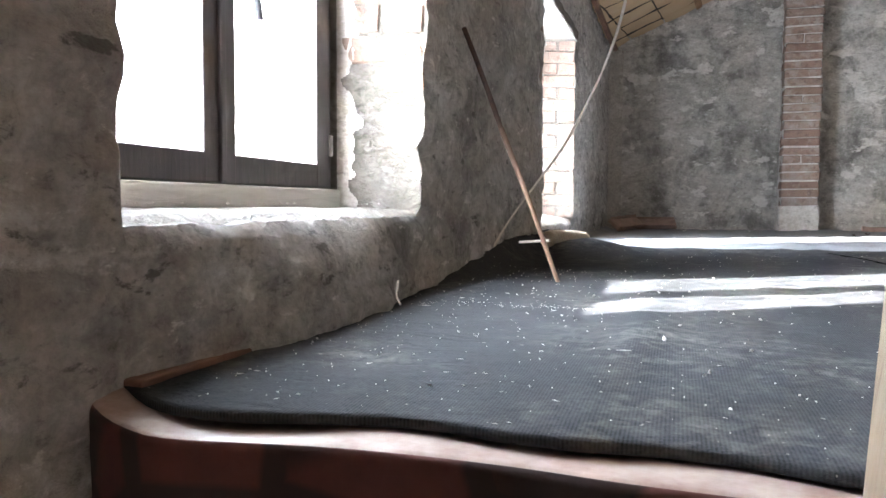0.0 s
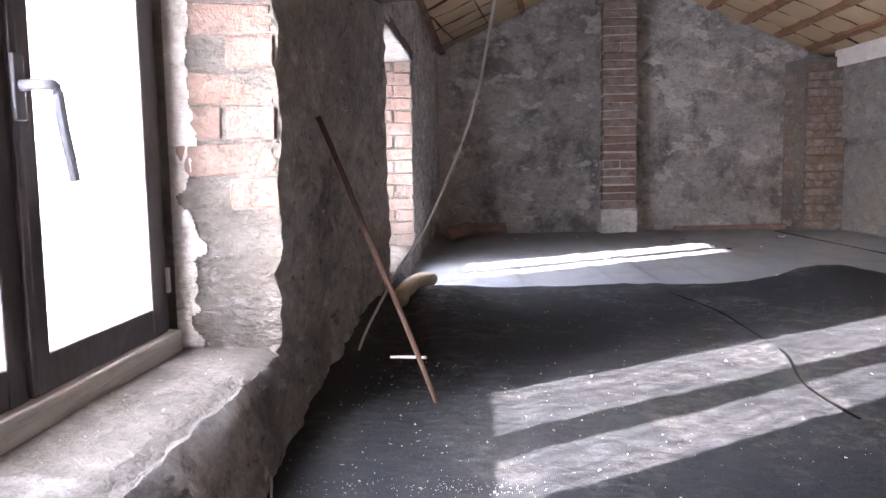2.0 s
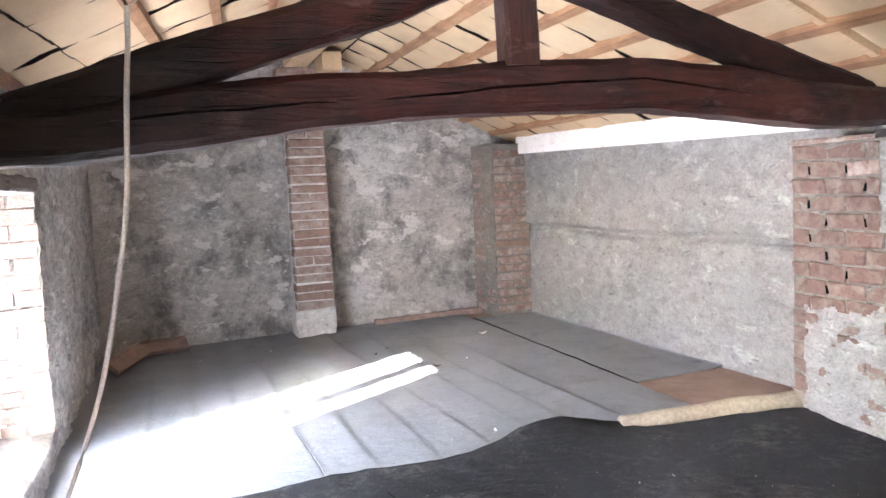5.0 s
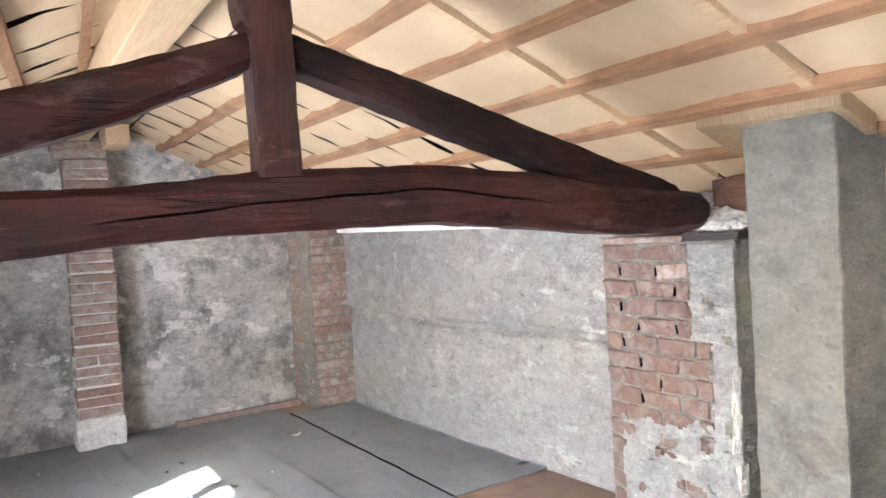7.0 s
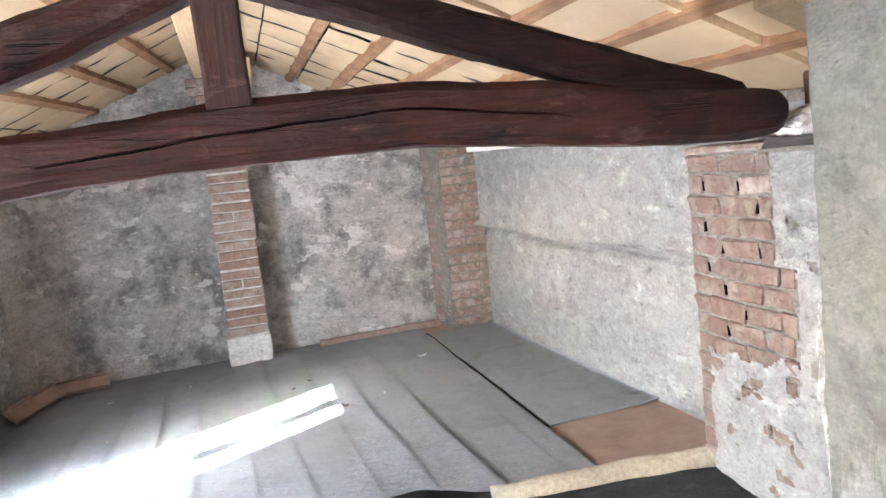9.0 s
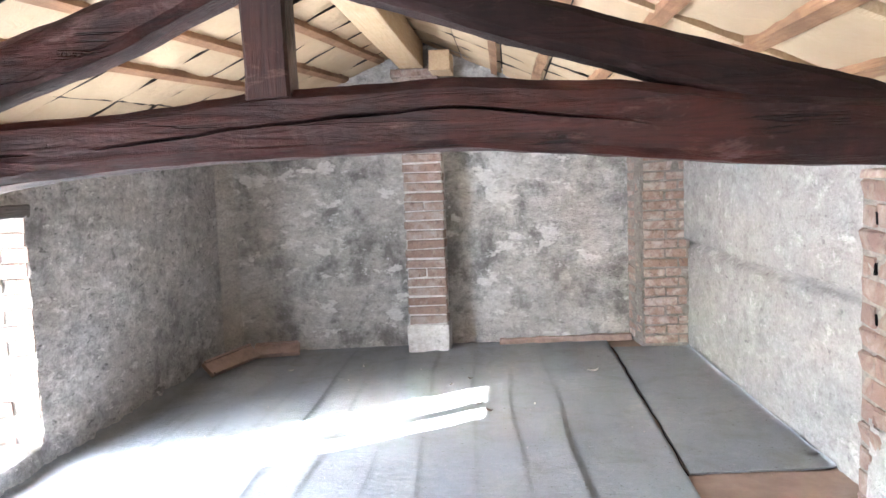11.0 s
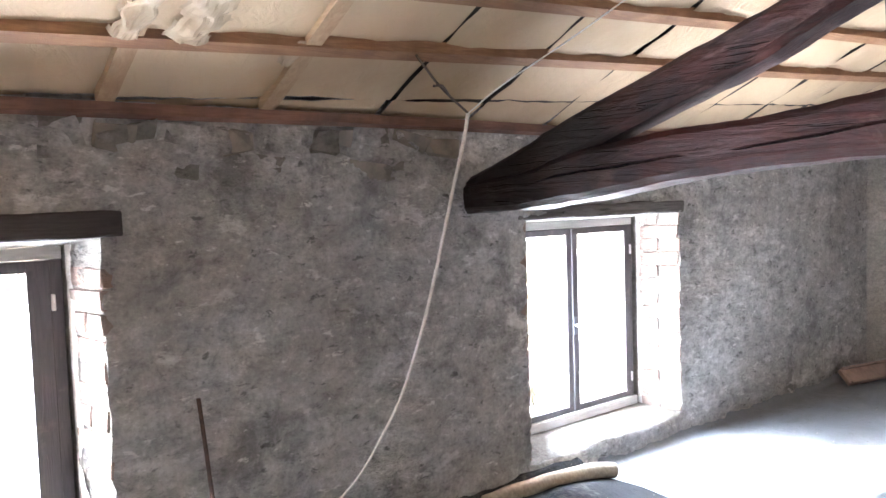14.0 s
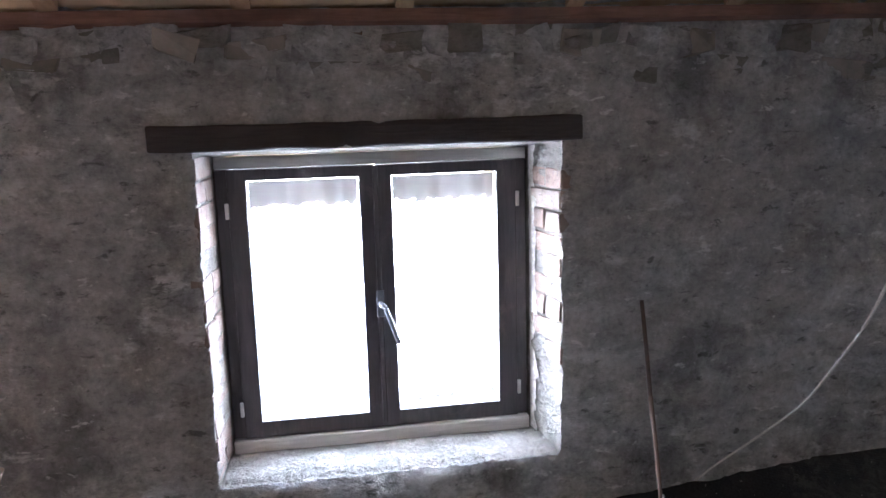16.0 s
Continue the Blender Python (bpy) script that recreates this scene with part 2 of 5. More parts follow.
M_GREYFRAME = wood_mat("weathered_grey_frame", (0.42, 0.412, 0.4), (0.6, 0.592, 0.575), (40, 3, 40), 0.75, 0.3)


def paper_mat():
    m, nt, b = begin("cream_kraft_facing")
    co = coords(nt)
    n1, n2, n3 = noisen(nt, co, 2.2, 5, 0.6, 0.5), noisen(nt, co, 14.0, 6, 0.6, 1.2), noisen(nt, co, 120.0, 3)
    geo = nt.nodes.new("ShaderNodeNewGeometry")
    col = ramp(nt, n1, [(0.3, (0.4, 0.285, 0.17)), (0.7, (0.53, 0.405, 0.265))])
    col = mixc(nt, mathn(nt, "MULTIPLY", geo.outputs["Random Per Island"], 0.5), col, (0.54, 0.4, 0.255))
    col = mixc(nt, ramp(nt, n2, [(0.6, (0,)), (0.8, (0.25,))]), col, (0.36, 0.25, 0.15))
    nt.links.new(col, b.inputs["Base Color"])
    b.inputs["Roughness"].default_value = 0.8
    bump(nt, b, mathn(nt, "ADD", n2, mathn(nt, "MULTIPLY", n3, 0.1)), 0.3, 0.02)
    return m


M_PAPER = paper_mat()



def plain(name, c, rough=0.7, metal=0.0, c2=None, scale=30.0, relief=0.2):
    m, nt, b = begin(name)
    co = coords(nt)
    n = noisen(nt, co, scale, 6, 0.65)
    c2 = c2 or tuple(v * 0.7 for v in c)
    nt.links.new(ramp(nt, n, [(0.35, c2), (0.65, c)]), b.inputs["Base Color"])
    b.inputs["Roughness"].default_value, b.inputs["Metallic"].default_value = rough, metal
    bump(nt, b, n, relief, 0.005)
    return m


def carpet_mat(name, dark, light, dust, dust_at=0.56, rib=36.0, relief=0.14, ribs=0.3, dirt=None):
    m, nt, b = begin(name)
    co = coords(nt)
    skew = coords(nt, (1, 1, 1), False, (0.6, 0.5, 0.7))
    n1, n2 = noisen(nt, co, 2.3, 8, 0.65, 0.5), noisen(nt, skew, 150.0, 4, 0.75, 0.6)
    w = nt.nodes.new("ShaderNodeTexWave")
    w.inputs["Scale"].default_value, w.inputs["Distortion"].default_value = rib, 0.0
    nt.links.new(co, w.inputs["Vector"])
    col = ramp(nt, n2, [(0.3, dark), (0.75, light)])
    col = mixc(nt, mathn(nt, "MULTIPLY", w.outputs["Fac"], ribs), col, tuple(v * 1.7 for v in light))
    fine = noisen(nt, skew, 26.0, 8, 0.75, 0.4)
    mask = mathn(nt, "MULTIPLY", ramp(nt, n1, [(dust_at - 0.12, (0.05,)), (dust_at + 0.12, (1,))]), ramp(nt, fine, [(0.45, (0,)), (0.75, (0.8,))]))
    col = mixc(nt, mask, col, dust)
    sp = noisen(nt, skew, 95.0, 2, 0.5)
    col = mixc(nt, ramp(nt, sp, [(0.73, (0,)), (0.76, (0.8,))]), col, dust)
    if dirt:
        d1, d2 = noisen(nt, co, 4.0, 9, 0.72, 0.5), noisen(nt, co, 48.0, 4, 0.6)
        col = mixc(nt, ramp(nt, d1, [(0.48, (0,)), (0.66, (0.6,))]), col, dirt)
        col = mixc(nt, ramp(nt, d2, [(0.66, (0,)), (0.7, (0.75,))]), col, tuple(v * 0.45 for v in dirt))
        n2 = mathn(nt, "ADD", n2, mathn(nt, "MULTIPLY", d1, 4.0))
    nt.links.new(col, b.inputs["Base Color"])
    b.inputs["Roughness"].default_value = 0.97
    b.inputs["Specular IOR Level"].default_value = 0.05
    crumple = noisen(nt, coords(nt, (1, 2.2, 1), False, (0, 0, 0.35)), 11.0, 5, 0.55, 0.8)
    bump(nt, b, mathn(nt, "ADD", n2, mathn(nt, "MULTIPLY", crumple, 4.0)), relief * 2.5, 0.004)
    return m


M_BLACK = carpet_mat("black_ribbed_felt", (0.012, 0.0135, 0.015), (0.042, 0.045, 0.049), (0.26, 0.245, 0.225), 0.6, rib=85.0, ribs=0.34, relief=0.2)
M_GREY = carpet_mat("grey_felt_underside", (0.202, 0.219, 0.24), (0.288, 0.309, 0.335), (0.41, 0.416, 0.42), 0.6, 30.0, 0.12, 0.0, dirt=(0.185, 0.186, 0.186))
M_BEIGE = plain("beige_felt_backing", (0.46, 0.4, 0.3), 0.95, 0, (0.3, 0.26, 0.2), 60.0, 0.5)
M_BARE = plain("brown_hardboard_floor", (0.3, 0.212, 0.168), 0.8, 0, (0.22, 0.15, 0.118), 6.0, 0.15)
M_TORN = plain("pale_torn_paper", (0.46, 0.37, 0.26), 0.85, 0, (0.4, 0.305, 0.2), 18.0, 0.4)
M_ROPE = plain("off_white_cord", (0.72, 0.7, 0.64), 0.85, 0, (0.5, 0.48, 0.43), 200.0, 0.6)
# Near-black fill stands for the shade inside open seams and joints.
M_GAP_SHADE = plain("dark_open_gap", (0.006, 0.006, 0.006), 1.0)
M_GAP_SHADE.node_tree.nodes["Principled BSDF"].inputs["Specular IOR Level"].default_value = 0.0
M_STRING = plain("dark_twine", (0.12, 0.095, 0.075), 0.9)
M_RUST = plain("rusty_iron", (0.11, 0.06, 0.045), 0.8, 0.4, (0.05, 0.035, 0.03), 80.0, 0.5)
M_STICK = wood_mat("bare_stick_wood", (0.085, 0.05, 0.034), (0.16, 0.095, 0.062), (40, 40, 3), 0.7, 0.3)
M_HANDLE = plain("grey_cast_handle", (0.17, 0.18, 0.2), 0.5, 0.3)
M_HINGE = plain("white_plastic_cap", (0.75, 0.74, 0.72), 0.5)
M_TERRA = plain("dusty_terracotta", (0.36, 0.255, 0.215), 0.9, 0, (0.25, 0.18, 0.155), 20.0, 0.5)
M_CRUMB = plain("white_plaster_crumbs", (0.5, 0.48, 0.45), 0.95, 0, (0.4, 0.37, 0.34), 40.0)
M_LEAF = plain("dry_brown_leaf", (0.075, 0.05, 0.035), 0.9, 0, (0.04, 0.028, 0.02), 60.0)
M_STONE = plain("rubble_stone", (0.3, 0.27, 0.23), 0.95, 0, (0.17, 0.155, 0.14), 12.0, 0.8)
M_DARK = plain("dark_roof_void", (0.05, 0.04, 0.033), 0.95)


def lino_mat():
    m, nt, b = begin("red_patterned_linoleum")
    co = coords(nt, (6.5, 6.5, 6.5))
    v = nt.nodes.new("ShaderNodeTexVoronoi")
    v.feature = "DISTANCE_TO_EDGE"
    v.inputs["Scale"].default_value = 1.0
    v.inputs["Randomness"].default_value = 0.35
    nt.links.new(co, v.inputs["Vector"])
    n = noisen(nt, coords(nt), 22.0, 6, 0.6)
    col = ramp(nt, n, [(0.3, (0.075, 0.024, 0.021)), (0.7, (0.13, 0.043, 0.036))])
    col = mixc(nt, ramp(nt, v.outputs["Distance"], [(0.05, (1,)), (0.09, (0,))]), col, (0.03, 0.015, 0.014))
    nt.links.new(col, b.inputs["Base Color"])
    b.inputs["Roughness"].default_value = 0.45
    bump(nt, b, n, 0.15, 0.004)
    return m


M_LINO = lino_mat()
# Pale colour stands for the glare on the linoleum's top strip.
M_LINO_GLARE = plain("worn_pale_linoleum", (0.33, 0.27, 0.24), 0.5, 0, (0.22, 0.15, 0.13), 25.0, 0.3)


def lace_mat(name, banded):
    m = bpy.data.materials.new(name)
    m.use_nodes = True
    nt = m.node_tree
    nt.nodes.remove(nt.nodes["Principled BSDF"])
    co = coords(nt)
    sep = nt.nodes.new("ShaderNodeSeparateXYZ")
    nt.links.new(co, sep.inputs[0])
    v = nt.nodes.new("ShaderNodeTexVoronoi")
    v.feature = "DISTANCE_TO_EDGE"
    v.inputs["Scale"].default_value = 17.0
    nt.links.new(co, v.inputs["Vector"])
    scroll = ramp(nt, v.outputs["Distance"], [(0.06, (1,)), (0.12, (0,))])
    edge = noisen(nt, co, 40.0, 3, 0.6)
    band = ramp(nt, mathn(nt, "ADD", sep.outputs[2], mathn(nt, "MULTIPLY", edge, 0.06)), [(0.99, (0,)), (0.998, (1,))])
    fold = nt.nodes.new("ShaderNodeTexWave")
    fold.bands_direction = "Y"
    fold.inputs["Scale"].default_value, fold.inputs["Distortion"].default_value = 5.0, 9.0
    fold.inputs["Detail"].default_value = 4.0
    fold.inputs["Detail Scale"].default_value = 2.5
    nt.links.new(co, fold.inputs["Vector"])
    dens = mathn(nt, "ADD", 0.03, mathn(nt, "MULTIPLY", mathn(nt, "POWER", fold.outputs["Fac"], 2.5), 0.5))
    if banded:
        dens = mathn(nt, "MAXIMUM", dens, mathn(nt, "MULTIPLY", band, mathn(nt, "SUBTRACT", 0.9993, mathn(nt, "MULTIPLY", scroll, 0.006))))
    tr = nt.nodes.new("ShaderNodeBsdfTransparent")
    tl = nt.nodes.new("ShaderNodeBsdfTranslucent")
    tl.inputs[0].default_value = (0.85, 0.84, 0.82, 1)
    df = nt.nodes.new("ShaderNodeBsdfDiffuse")
    df.inputs[0].default_value = (0.82, 0.8, 0.78, 1)
    m1, m2 = nt.nodes.new("ShaderNodeMixShader"), nt.nodes.new("ShaderNodeMixShader")
    nt.links.new(mathn(nt, "ADD", 0.5, mathn(nt, "MULTIPLY", band, 0.4975)), m1.inputs[0])
    nt.links.new(tl.outputs[0], m1.inputs[1])
    nt.links.new(df.outputs[0], m1.inputs[2])
    nt.links.new(dens, m2.inputs[0])
    nt.links.new(tr.outputs[0], m2.inputs[1])
    nt.links.new(m1.outputs[0], m2.inputs[2])
    nt.links.new(m2.outputs[0], nt.nodes["Material Output"].inputs[0])
    return m


M_LACE, M_NET = lace_mat("white_lace_net", True), lace_mat("plain_white_net", False)
M_GLASS, gnt, gb = begin("window_glass")
gb.inputs["Base Color"].default_value = (0.97, 0.98, 0.98, 1)
gb.inputs["Roughness"].default_value = 0.02
gb.inputs["Transmission Weight"].default_value = 1.0
gb.inputs["IOR"].default_value = 1.05

# ---- builders ----


def link(name, bm, material, smooth=False):
    me = bpy.data.meshes.new(name)
    bmesh.ops.recalc_face_normals(bm, faces=bm.faces[:])
    bm.to_mesh(me)
    bm.free()
    if smooth:
        for p in me.polygons:
            p.use_smooth = True
    me.materials.append(material)
    return new(name, me)


def part(name, bm, material, parent, label="", smooth=False):
    ob = link(name, bm, material, smooth)
    ob.parent = parent
    if label:
        ob["label"] = label
    return ob


def thing(name, label, category, at=(0, 0, 0), group=""):
    e = new(name)
    e.location = at
    e.empty_display_size = 0.05
    return tagged(e, label, category, group)


def box(x0, x1, y0, y1, z0, z1, bevel=0.004, cuts=0, rough=0.0, seed=0.0, bm=None):
    """A bevelled box, cut along its longest side and roughened where asked."""
    own = bmesh.new()
    bmesh.ops.create_cube(own, size=1.0)
    for v in own.verts:
        v.co = Vector(((x0 + x1) / 2 + v.co.x * (x1 - x0), (y0 + y1) / 2 + v.co.y * (y1 - y0), (z0 + z1) / 2 + v.co.z * (z1 - z0)))
    if bevel:
        bmesh.ops.bevel(own, geom=own.edges[:], offset=bevel, segments=2, affect="EDGES", profile=0.5)
    if cuts:
        spans = (x1 - x0, y1 - y0, z1 - z0)
        k = spans.index(max(spans))
        lo = (x0, y0, z0)[k]
        for i in range(1, cuts + 1):
            co, no = Vector(((x0 + x1) / 2, (y0 + y1) / 2, (z0 + z1) / 2)), Vector((0, 0, 0))
            co[k], no[k] = lo + spans[k] * i / (cuts + 1), 1.0
            bmesh.ops.bisect_plane(own, geom=own.verts[:] + own.edges[:] + own.faces[:], plane_co=co, plane_no=no)
    if rough:
        for v in own.verts:
            v.co += rough * noise.noise_vector(v.co * 9.0 + Vector((seed, seed * 2, 0)))
    if bm is None:
        return own
    me = bpy.data.meshes.new("tmp")
    own.to_mesh(me)
    own.free()
    bm.from_mesh(me)
    bpy.data.meshes.remove(me)
    return bm


def grid(us, vs, place, skip=None):
    """A sheet of quads over us x vs; place(u, v) gives each point."""
    bm = bmesh.new()
    vv = [[bm.verts.new(place(u, v)) for v in vs] for u in us]
    for i in range(len(us) - 1):
        for j in range(len(vs) - 1):
            if skip and skip((us[i] + us[i + 1]) / 2, (vs[j] + vs[j + 1]) / 2):
                continue
            bm.faces.new((vv[i][j], vv[i + 1][j], vv[i + 1][j + 1], vv[i][j + 1]))
    bmesh.ops.delete(bm, geom=[v for v in bm.verts if not v.link_faces], context="VERTS")
    return bm


def span(a, b, step):
    n = max(1, round((b - a) / step))
    return [a + (b - a) * i / n for i in range(n + 1)]


def fbm(p, seed=0.0):
    q = Vector(p) + Vector((seed, seed * 1.7, seed * 0.3))
    return noise.noise(q * 2.1) * 0.5 + noise.noise(q * 6.3) * 0.3 + noise.noise(q * 17.0) * 0.2


def tube(points, radius, sides=10, closed=False, taper=None):
    """A round bar through the points, smoothed by splines."""
    n = len(points)
    pts = []
    P = [Vector(p) for p in points]
    for i in range(n if closed else n - 1):
        p0, p1 = P[i - 1] if (i or closed) else P[0], P[i]
        p2 = P[(i + 1) % n]
        p3 = P[(i + 2) % n] if (closed or i + 2 < n) else P[-1]
        for k in range(6):
            t = k / 6
            pts.append(0.5 * ((2 * p1) + (p2 - p0) * t + (2 * p0 - 5 * p1 + 4 * p2 - p3) * t * t + (3 * p1 - p0 - 3 * p2 + p3) * t ** 3))
    if not closed:
        pts.append(P[-1])
    bm = bmesh.new()
    rings = []
    m = len(pts)
    for i, p in enumerate(pts):
        a = pts[(i + 1) % m] if (closed or i + 1 < m) else p
        c = pts[i - 1] if (closed or i) else p
        d = (a - c).normalized()
        side = d.cross(Vector((0, 0, 1)) if abs(d.z) < 0.9 else Vector((1, 0, 0))).normalized()
        up = side.cross(d)
        r = radius if taper is None else radius * (1 + (taper - 1) * i / (m - 1))
        rings.append([bm.verts.new(p + r * (math.cos(6.2832 * k / sides) * side + math.sin(6.2832 * k / sides) * up)) for k in range(sides)])
    for i in range(m if closed else m - 1):
        a, c = rings[i], rings[(i + 1) % m]
        for k in range(sides):
            bm.faces.new((a[k], a[(k + 1) % sides], c[(k + 1) % sides], c[k]))
    if not closed:
        bm.faces.new(rings[0][::-1])
        bm.faces.new(rings[-1])
    return bm


def structure(ob, label, category):
    return tagged(ob, label, category, kind="structure")


# ---- the setting ----
RIDGE_X, RIDGE_Z, SL, SR = 1.51, 2.21, 0.46, 0.43


def roof_z(x):
    return RIDGE_Z - (SL * (RIDGE_X - x) if x < RIDGE_X else SR * (x - RIDGE_X))


def gable_y(x):
    return 6.96 + 0.115 * x


def east_x(y):
    return 3.315 + (6.95 - y) * 0.035


SOUTH = -3.0
# window openings: y and z at the room face, then at the frame
OPENINGS = (
    dict(face=(0.97, 1.995, 0.18, 1.145), inner=(0.995, 1.945, 0.2, 1.122)),
    dict(face=(3.63, 4.705, 0.115, 1.13), inner=(3.7, 4.6, 0.165, 1.112)),
    # Unseen opening, added to light the room from behind the stair.
    dict(face=(-1.69, -0.665, 0.18, 1.145), inner=(-1.66, -0.7, 0.2, 1.122)),
)
FRAME_X, OUTER_X, FACE_X = -0.18, -0.5, 0.024


def west_wall():
    ys, zs = span(SOUTH, 0.2, 0.06) + span(0.2, 7.15, 0.02)[1:], span(-2.45, -0.2, 0.1) + span(-0.2, 1.66, 0.02)[1:]
    for o in OPENINGS:
        y0, y1, z0, z1 = o["face"]
        for axis, vals in ((ys, (y0, y1)), (zs, (z0, z1))):
            for val in vals:
                k = min(range(len(axis)), key=lambda i: abs(axis[i] - val))
                axis[k] = val
    edge = {round(v, 4) for o in OPENINGS for v in o["face"][:2]}

    def place(y, z):
        d = FACE_X * max(0.0, min(1.0, (y - 0.2) / 0.6)) + 0.024 * fbm((0, y, z)) + 0.01 * noise.noise(Vector((3, y * 7, z * 14))) + 0.008 * noise.noise(Vector((3, y * 11, z * 16))) + 0.008 * (0.4 - abs(noise.noise(Vector((3, y * 17, z * 24))))) + 0.006 * noise.noise(Vector((3, y * 34, z * 40)))
        if z < 0.2:
            d += 0.06 * math.exp(-((y - 1.42) / 0.42) ** 2) * min(1.0, (0.2 - z) / 0.17)
        yy, zz = y, z
        for o in OPENINGS:
            y0, y1, z0, z1 = o["face"]
            if z0 - 0.01 <= z <= z1 + 0.01 and (abs(y - y0) < 1e-4 or abs(y - y1) < 1e-4):
                yy += 0.009 * noise.noise(Vector((y, math.floor(z / 0.0668) * 3.37, 5))) + 0.006 * noise.noise(Vector((y, z * 40, 5)))
                d -= 0.006
            if y0 - 0.01 <= y <= y1 + 0.01 and abs(z - z0) < 1e-4:
                zz += 0.006 * noise.noise(Vector((y * 15, z, 9)))
                d -= 0.012
        return Vector((d, yy, zz))

    def inside(y, z):
        return any(o["face"][0] < y < o["face"][1] and o["face"][2] < z < o["face"][3] for o in OPENINGS)

    bm = grid(ys, zs, place, inside)
    for o in OPENINGS:
        y0, y1, z0, z1 = o["face"]
        i0, i1, k0, k1 = o["inner"]
        ring = []
        ring += [(y, z0) for y in ys if y0 - 1e-5 <= y < y1 - 1e-5]
        ring += [(y1, z) for z in zs if z0 - 1e-5 <= z < z1 - 1e-5]
        ring += [(y, z1) for y in reversed(ys) if y0 + 1e-5 < y <= y1 + 1e-5]
        ring += [(y0, z) for z in reversed(zs) if z0 + 1e-5 < z <= z1 + 1e-5]
        rows = []
        for s in range(6):
            f = min(1.0, s / 4)
            row = []
            for y, z in ring:
                a = place(y, z)
                b = Vector((FRAME_X - 0.06, i0 + (y - y0) / (y1 - y0) * (i1 - i0), k0 + (z - z0) / (z1 - z0) * (k1 - k0)))
                p = a.lerp(b, f)
                if s == 5:
                    p.x = OUTER_X
                elif 0 < s < 4:
                    p += 0.004 * noise.noise_vector(p * 24)
                row.append(bm.verts.new(p))
            rows.append(row)
        n = len(ring)
        for s in range(5):
            for k in range(n):
                bm.faces.new((rows[s][k], rows[s][(k + 1) % n], rows[s + 1][(k + 1) % n], rows[s + 1][k])).material_index = 1
    # outer face, round the openings
    row = sorted((o["inner"] for o in OPENINGS), key=lambda o: o[0])
    cuts = [SOUTH] + [v for o in row for v in o[:2]] + [7.15]
    for i in range(len(cuts) - 1):
        a, c = cuts[i], cuts[i + 1]
        if i % 2:
            o = row[i // 2]
            spans = ((-2.45, o[2]), (o[3], 1.66))
        else:
            spans = ((-2.45, 1.66),)
        for z0, z1 in spans:
            bm.faces.new([bm.verts.new((OUTER_X, y, z)) for y, z in ((a, z0), (c, z0), (c, z1), (a, z1))])
    ob = link("wall_west", bm, M_WEST, True)
    ob.data.materials.append(M_MORTAR)
    return structure(ob, "rough grey rendered stone wall with a row of window openings", "wall")


wall_west = west_wall()


def gable_wall():
    xs, vs = span(-0.1, 3.5, 0.022), span(0, 1, 0.012)

    def place(x, v):
        top = roof_z(x) + 0.03
        z = -0.05 + v * (top + 0.05)
        return Vector((x, gable_y(x) - 0.018 * fbm((x, 4, z), 3.0) - 0.009 * noise.noise(Vector((x * 12, 1, z * 18))) - 0.006 * noise.noise(Vector((x * 30, 1, z * 36))), z))

    bm = grid(xs, vs, place)
    back = [bm.verts.new((x, 7.75, z)) for x, z in ((-0.1, -0.05), (3.5, -0.05), (3.5, roof_z(3.5)), (RIDGE_X, RIDGE_Z), (-0.1, roof_z(-0.1)))]
    bm.faces.new(back)
    return structure(link("wall_north", bm, M_GABLE, True), "gable wall of stained, flaking grey plaster", "wall")


wall_north = gable_wall()


def east_wall():
    ys, zs = span(3.0, 7.1, 0.025), span(-0.05, 1.33, 0.018)

    def place(y, z):
        x = east_x(y) - 0.014 * fbm((1, y, z), 7.0) - 0.004 * noise.noise(Vector((1, y * 33, z * 33)))
        # a shallow rough ledge where two lifts of render meet
        g = z - 0.715 - 0.012 * math.sin(y * 3.1) - 0.01 * noise.noise(Vector((1, y * 8, 2)))
        x += 0.055 * math.exp(-(g / 0.02) ** 2) - (0.03 if g > 0.018 else 0.0)
        return Vector((x, y, z))

    bm = grid(ys, zs, place)
    bm.faces.new([bm.verts.new((3.75, y, z)) for y, z in ((3.0, -0.05), (7.1, -0.05), (7.1, 1.33), (3.0, 1.33))])
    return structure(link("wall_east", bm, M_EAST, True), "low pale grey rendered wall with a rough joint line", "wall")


wall_east = east_wall()
ff = grid(span(0, 1.5, 0.04), span(0, 1, 0.2), lambda z, f: Vector((0.03 + 0.1 * f + 0.012 * fbm((f, 2, z * 2), 6.0), gable_y(0.05) - 0.11 * (1 - f) ** 1.5 - 0.012 + 0.01 * noise.noise(Vector((f * 3, 1, z * 11))), z)))
structure(link("corner_fillet", ff, M_PALEJOINT, True), "pale plaster fillet in the corner of the walls", "plaster")
cb = grid(span(3.88, 7.0, 0.08), [0, 1, 2, 3], lambda y, k: Vector((east_x(y) + (-0.075, -0.085, -0.075, 0.3)[k] + 0.004 * noise.noise(Vector((y * 9, k, 2))), y, (1.315, 1.33, 1.455, 1.46)[k] - 0.018 * (7 - y))))
structure(link("ring_beam", cb, M_LIMEWASH), "pale cast ring beam lying on the low wall", "beam")

structure(link("eaves_masonry", box(3.4, 3.74, 2.95, 3.88, 1.0, 1.375, 0.004, 20, 0.012), M_JOINT), "rough brown masonry above the low wall behind the pier", "masonry")

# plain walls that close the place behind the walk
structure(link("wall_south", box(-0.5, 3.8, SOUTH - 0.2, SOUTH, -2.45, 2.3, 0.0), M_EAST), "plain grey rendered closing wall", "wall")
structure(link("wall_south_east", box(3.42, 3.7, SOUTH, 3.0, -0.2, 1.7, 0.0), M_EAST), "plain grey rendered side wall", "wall")

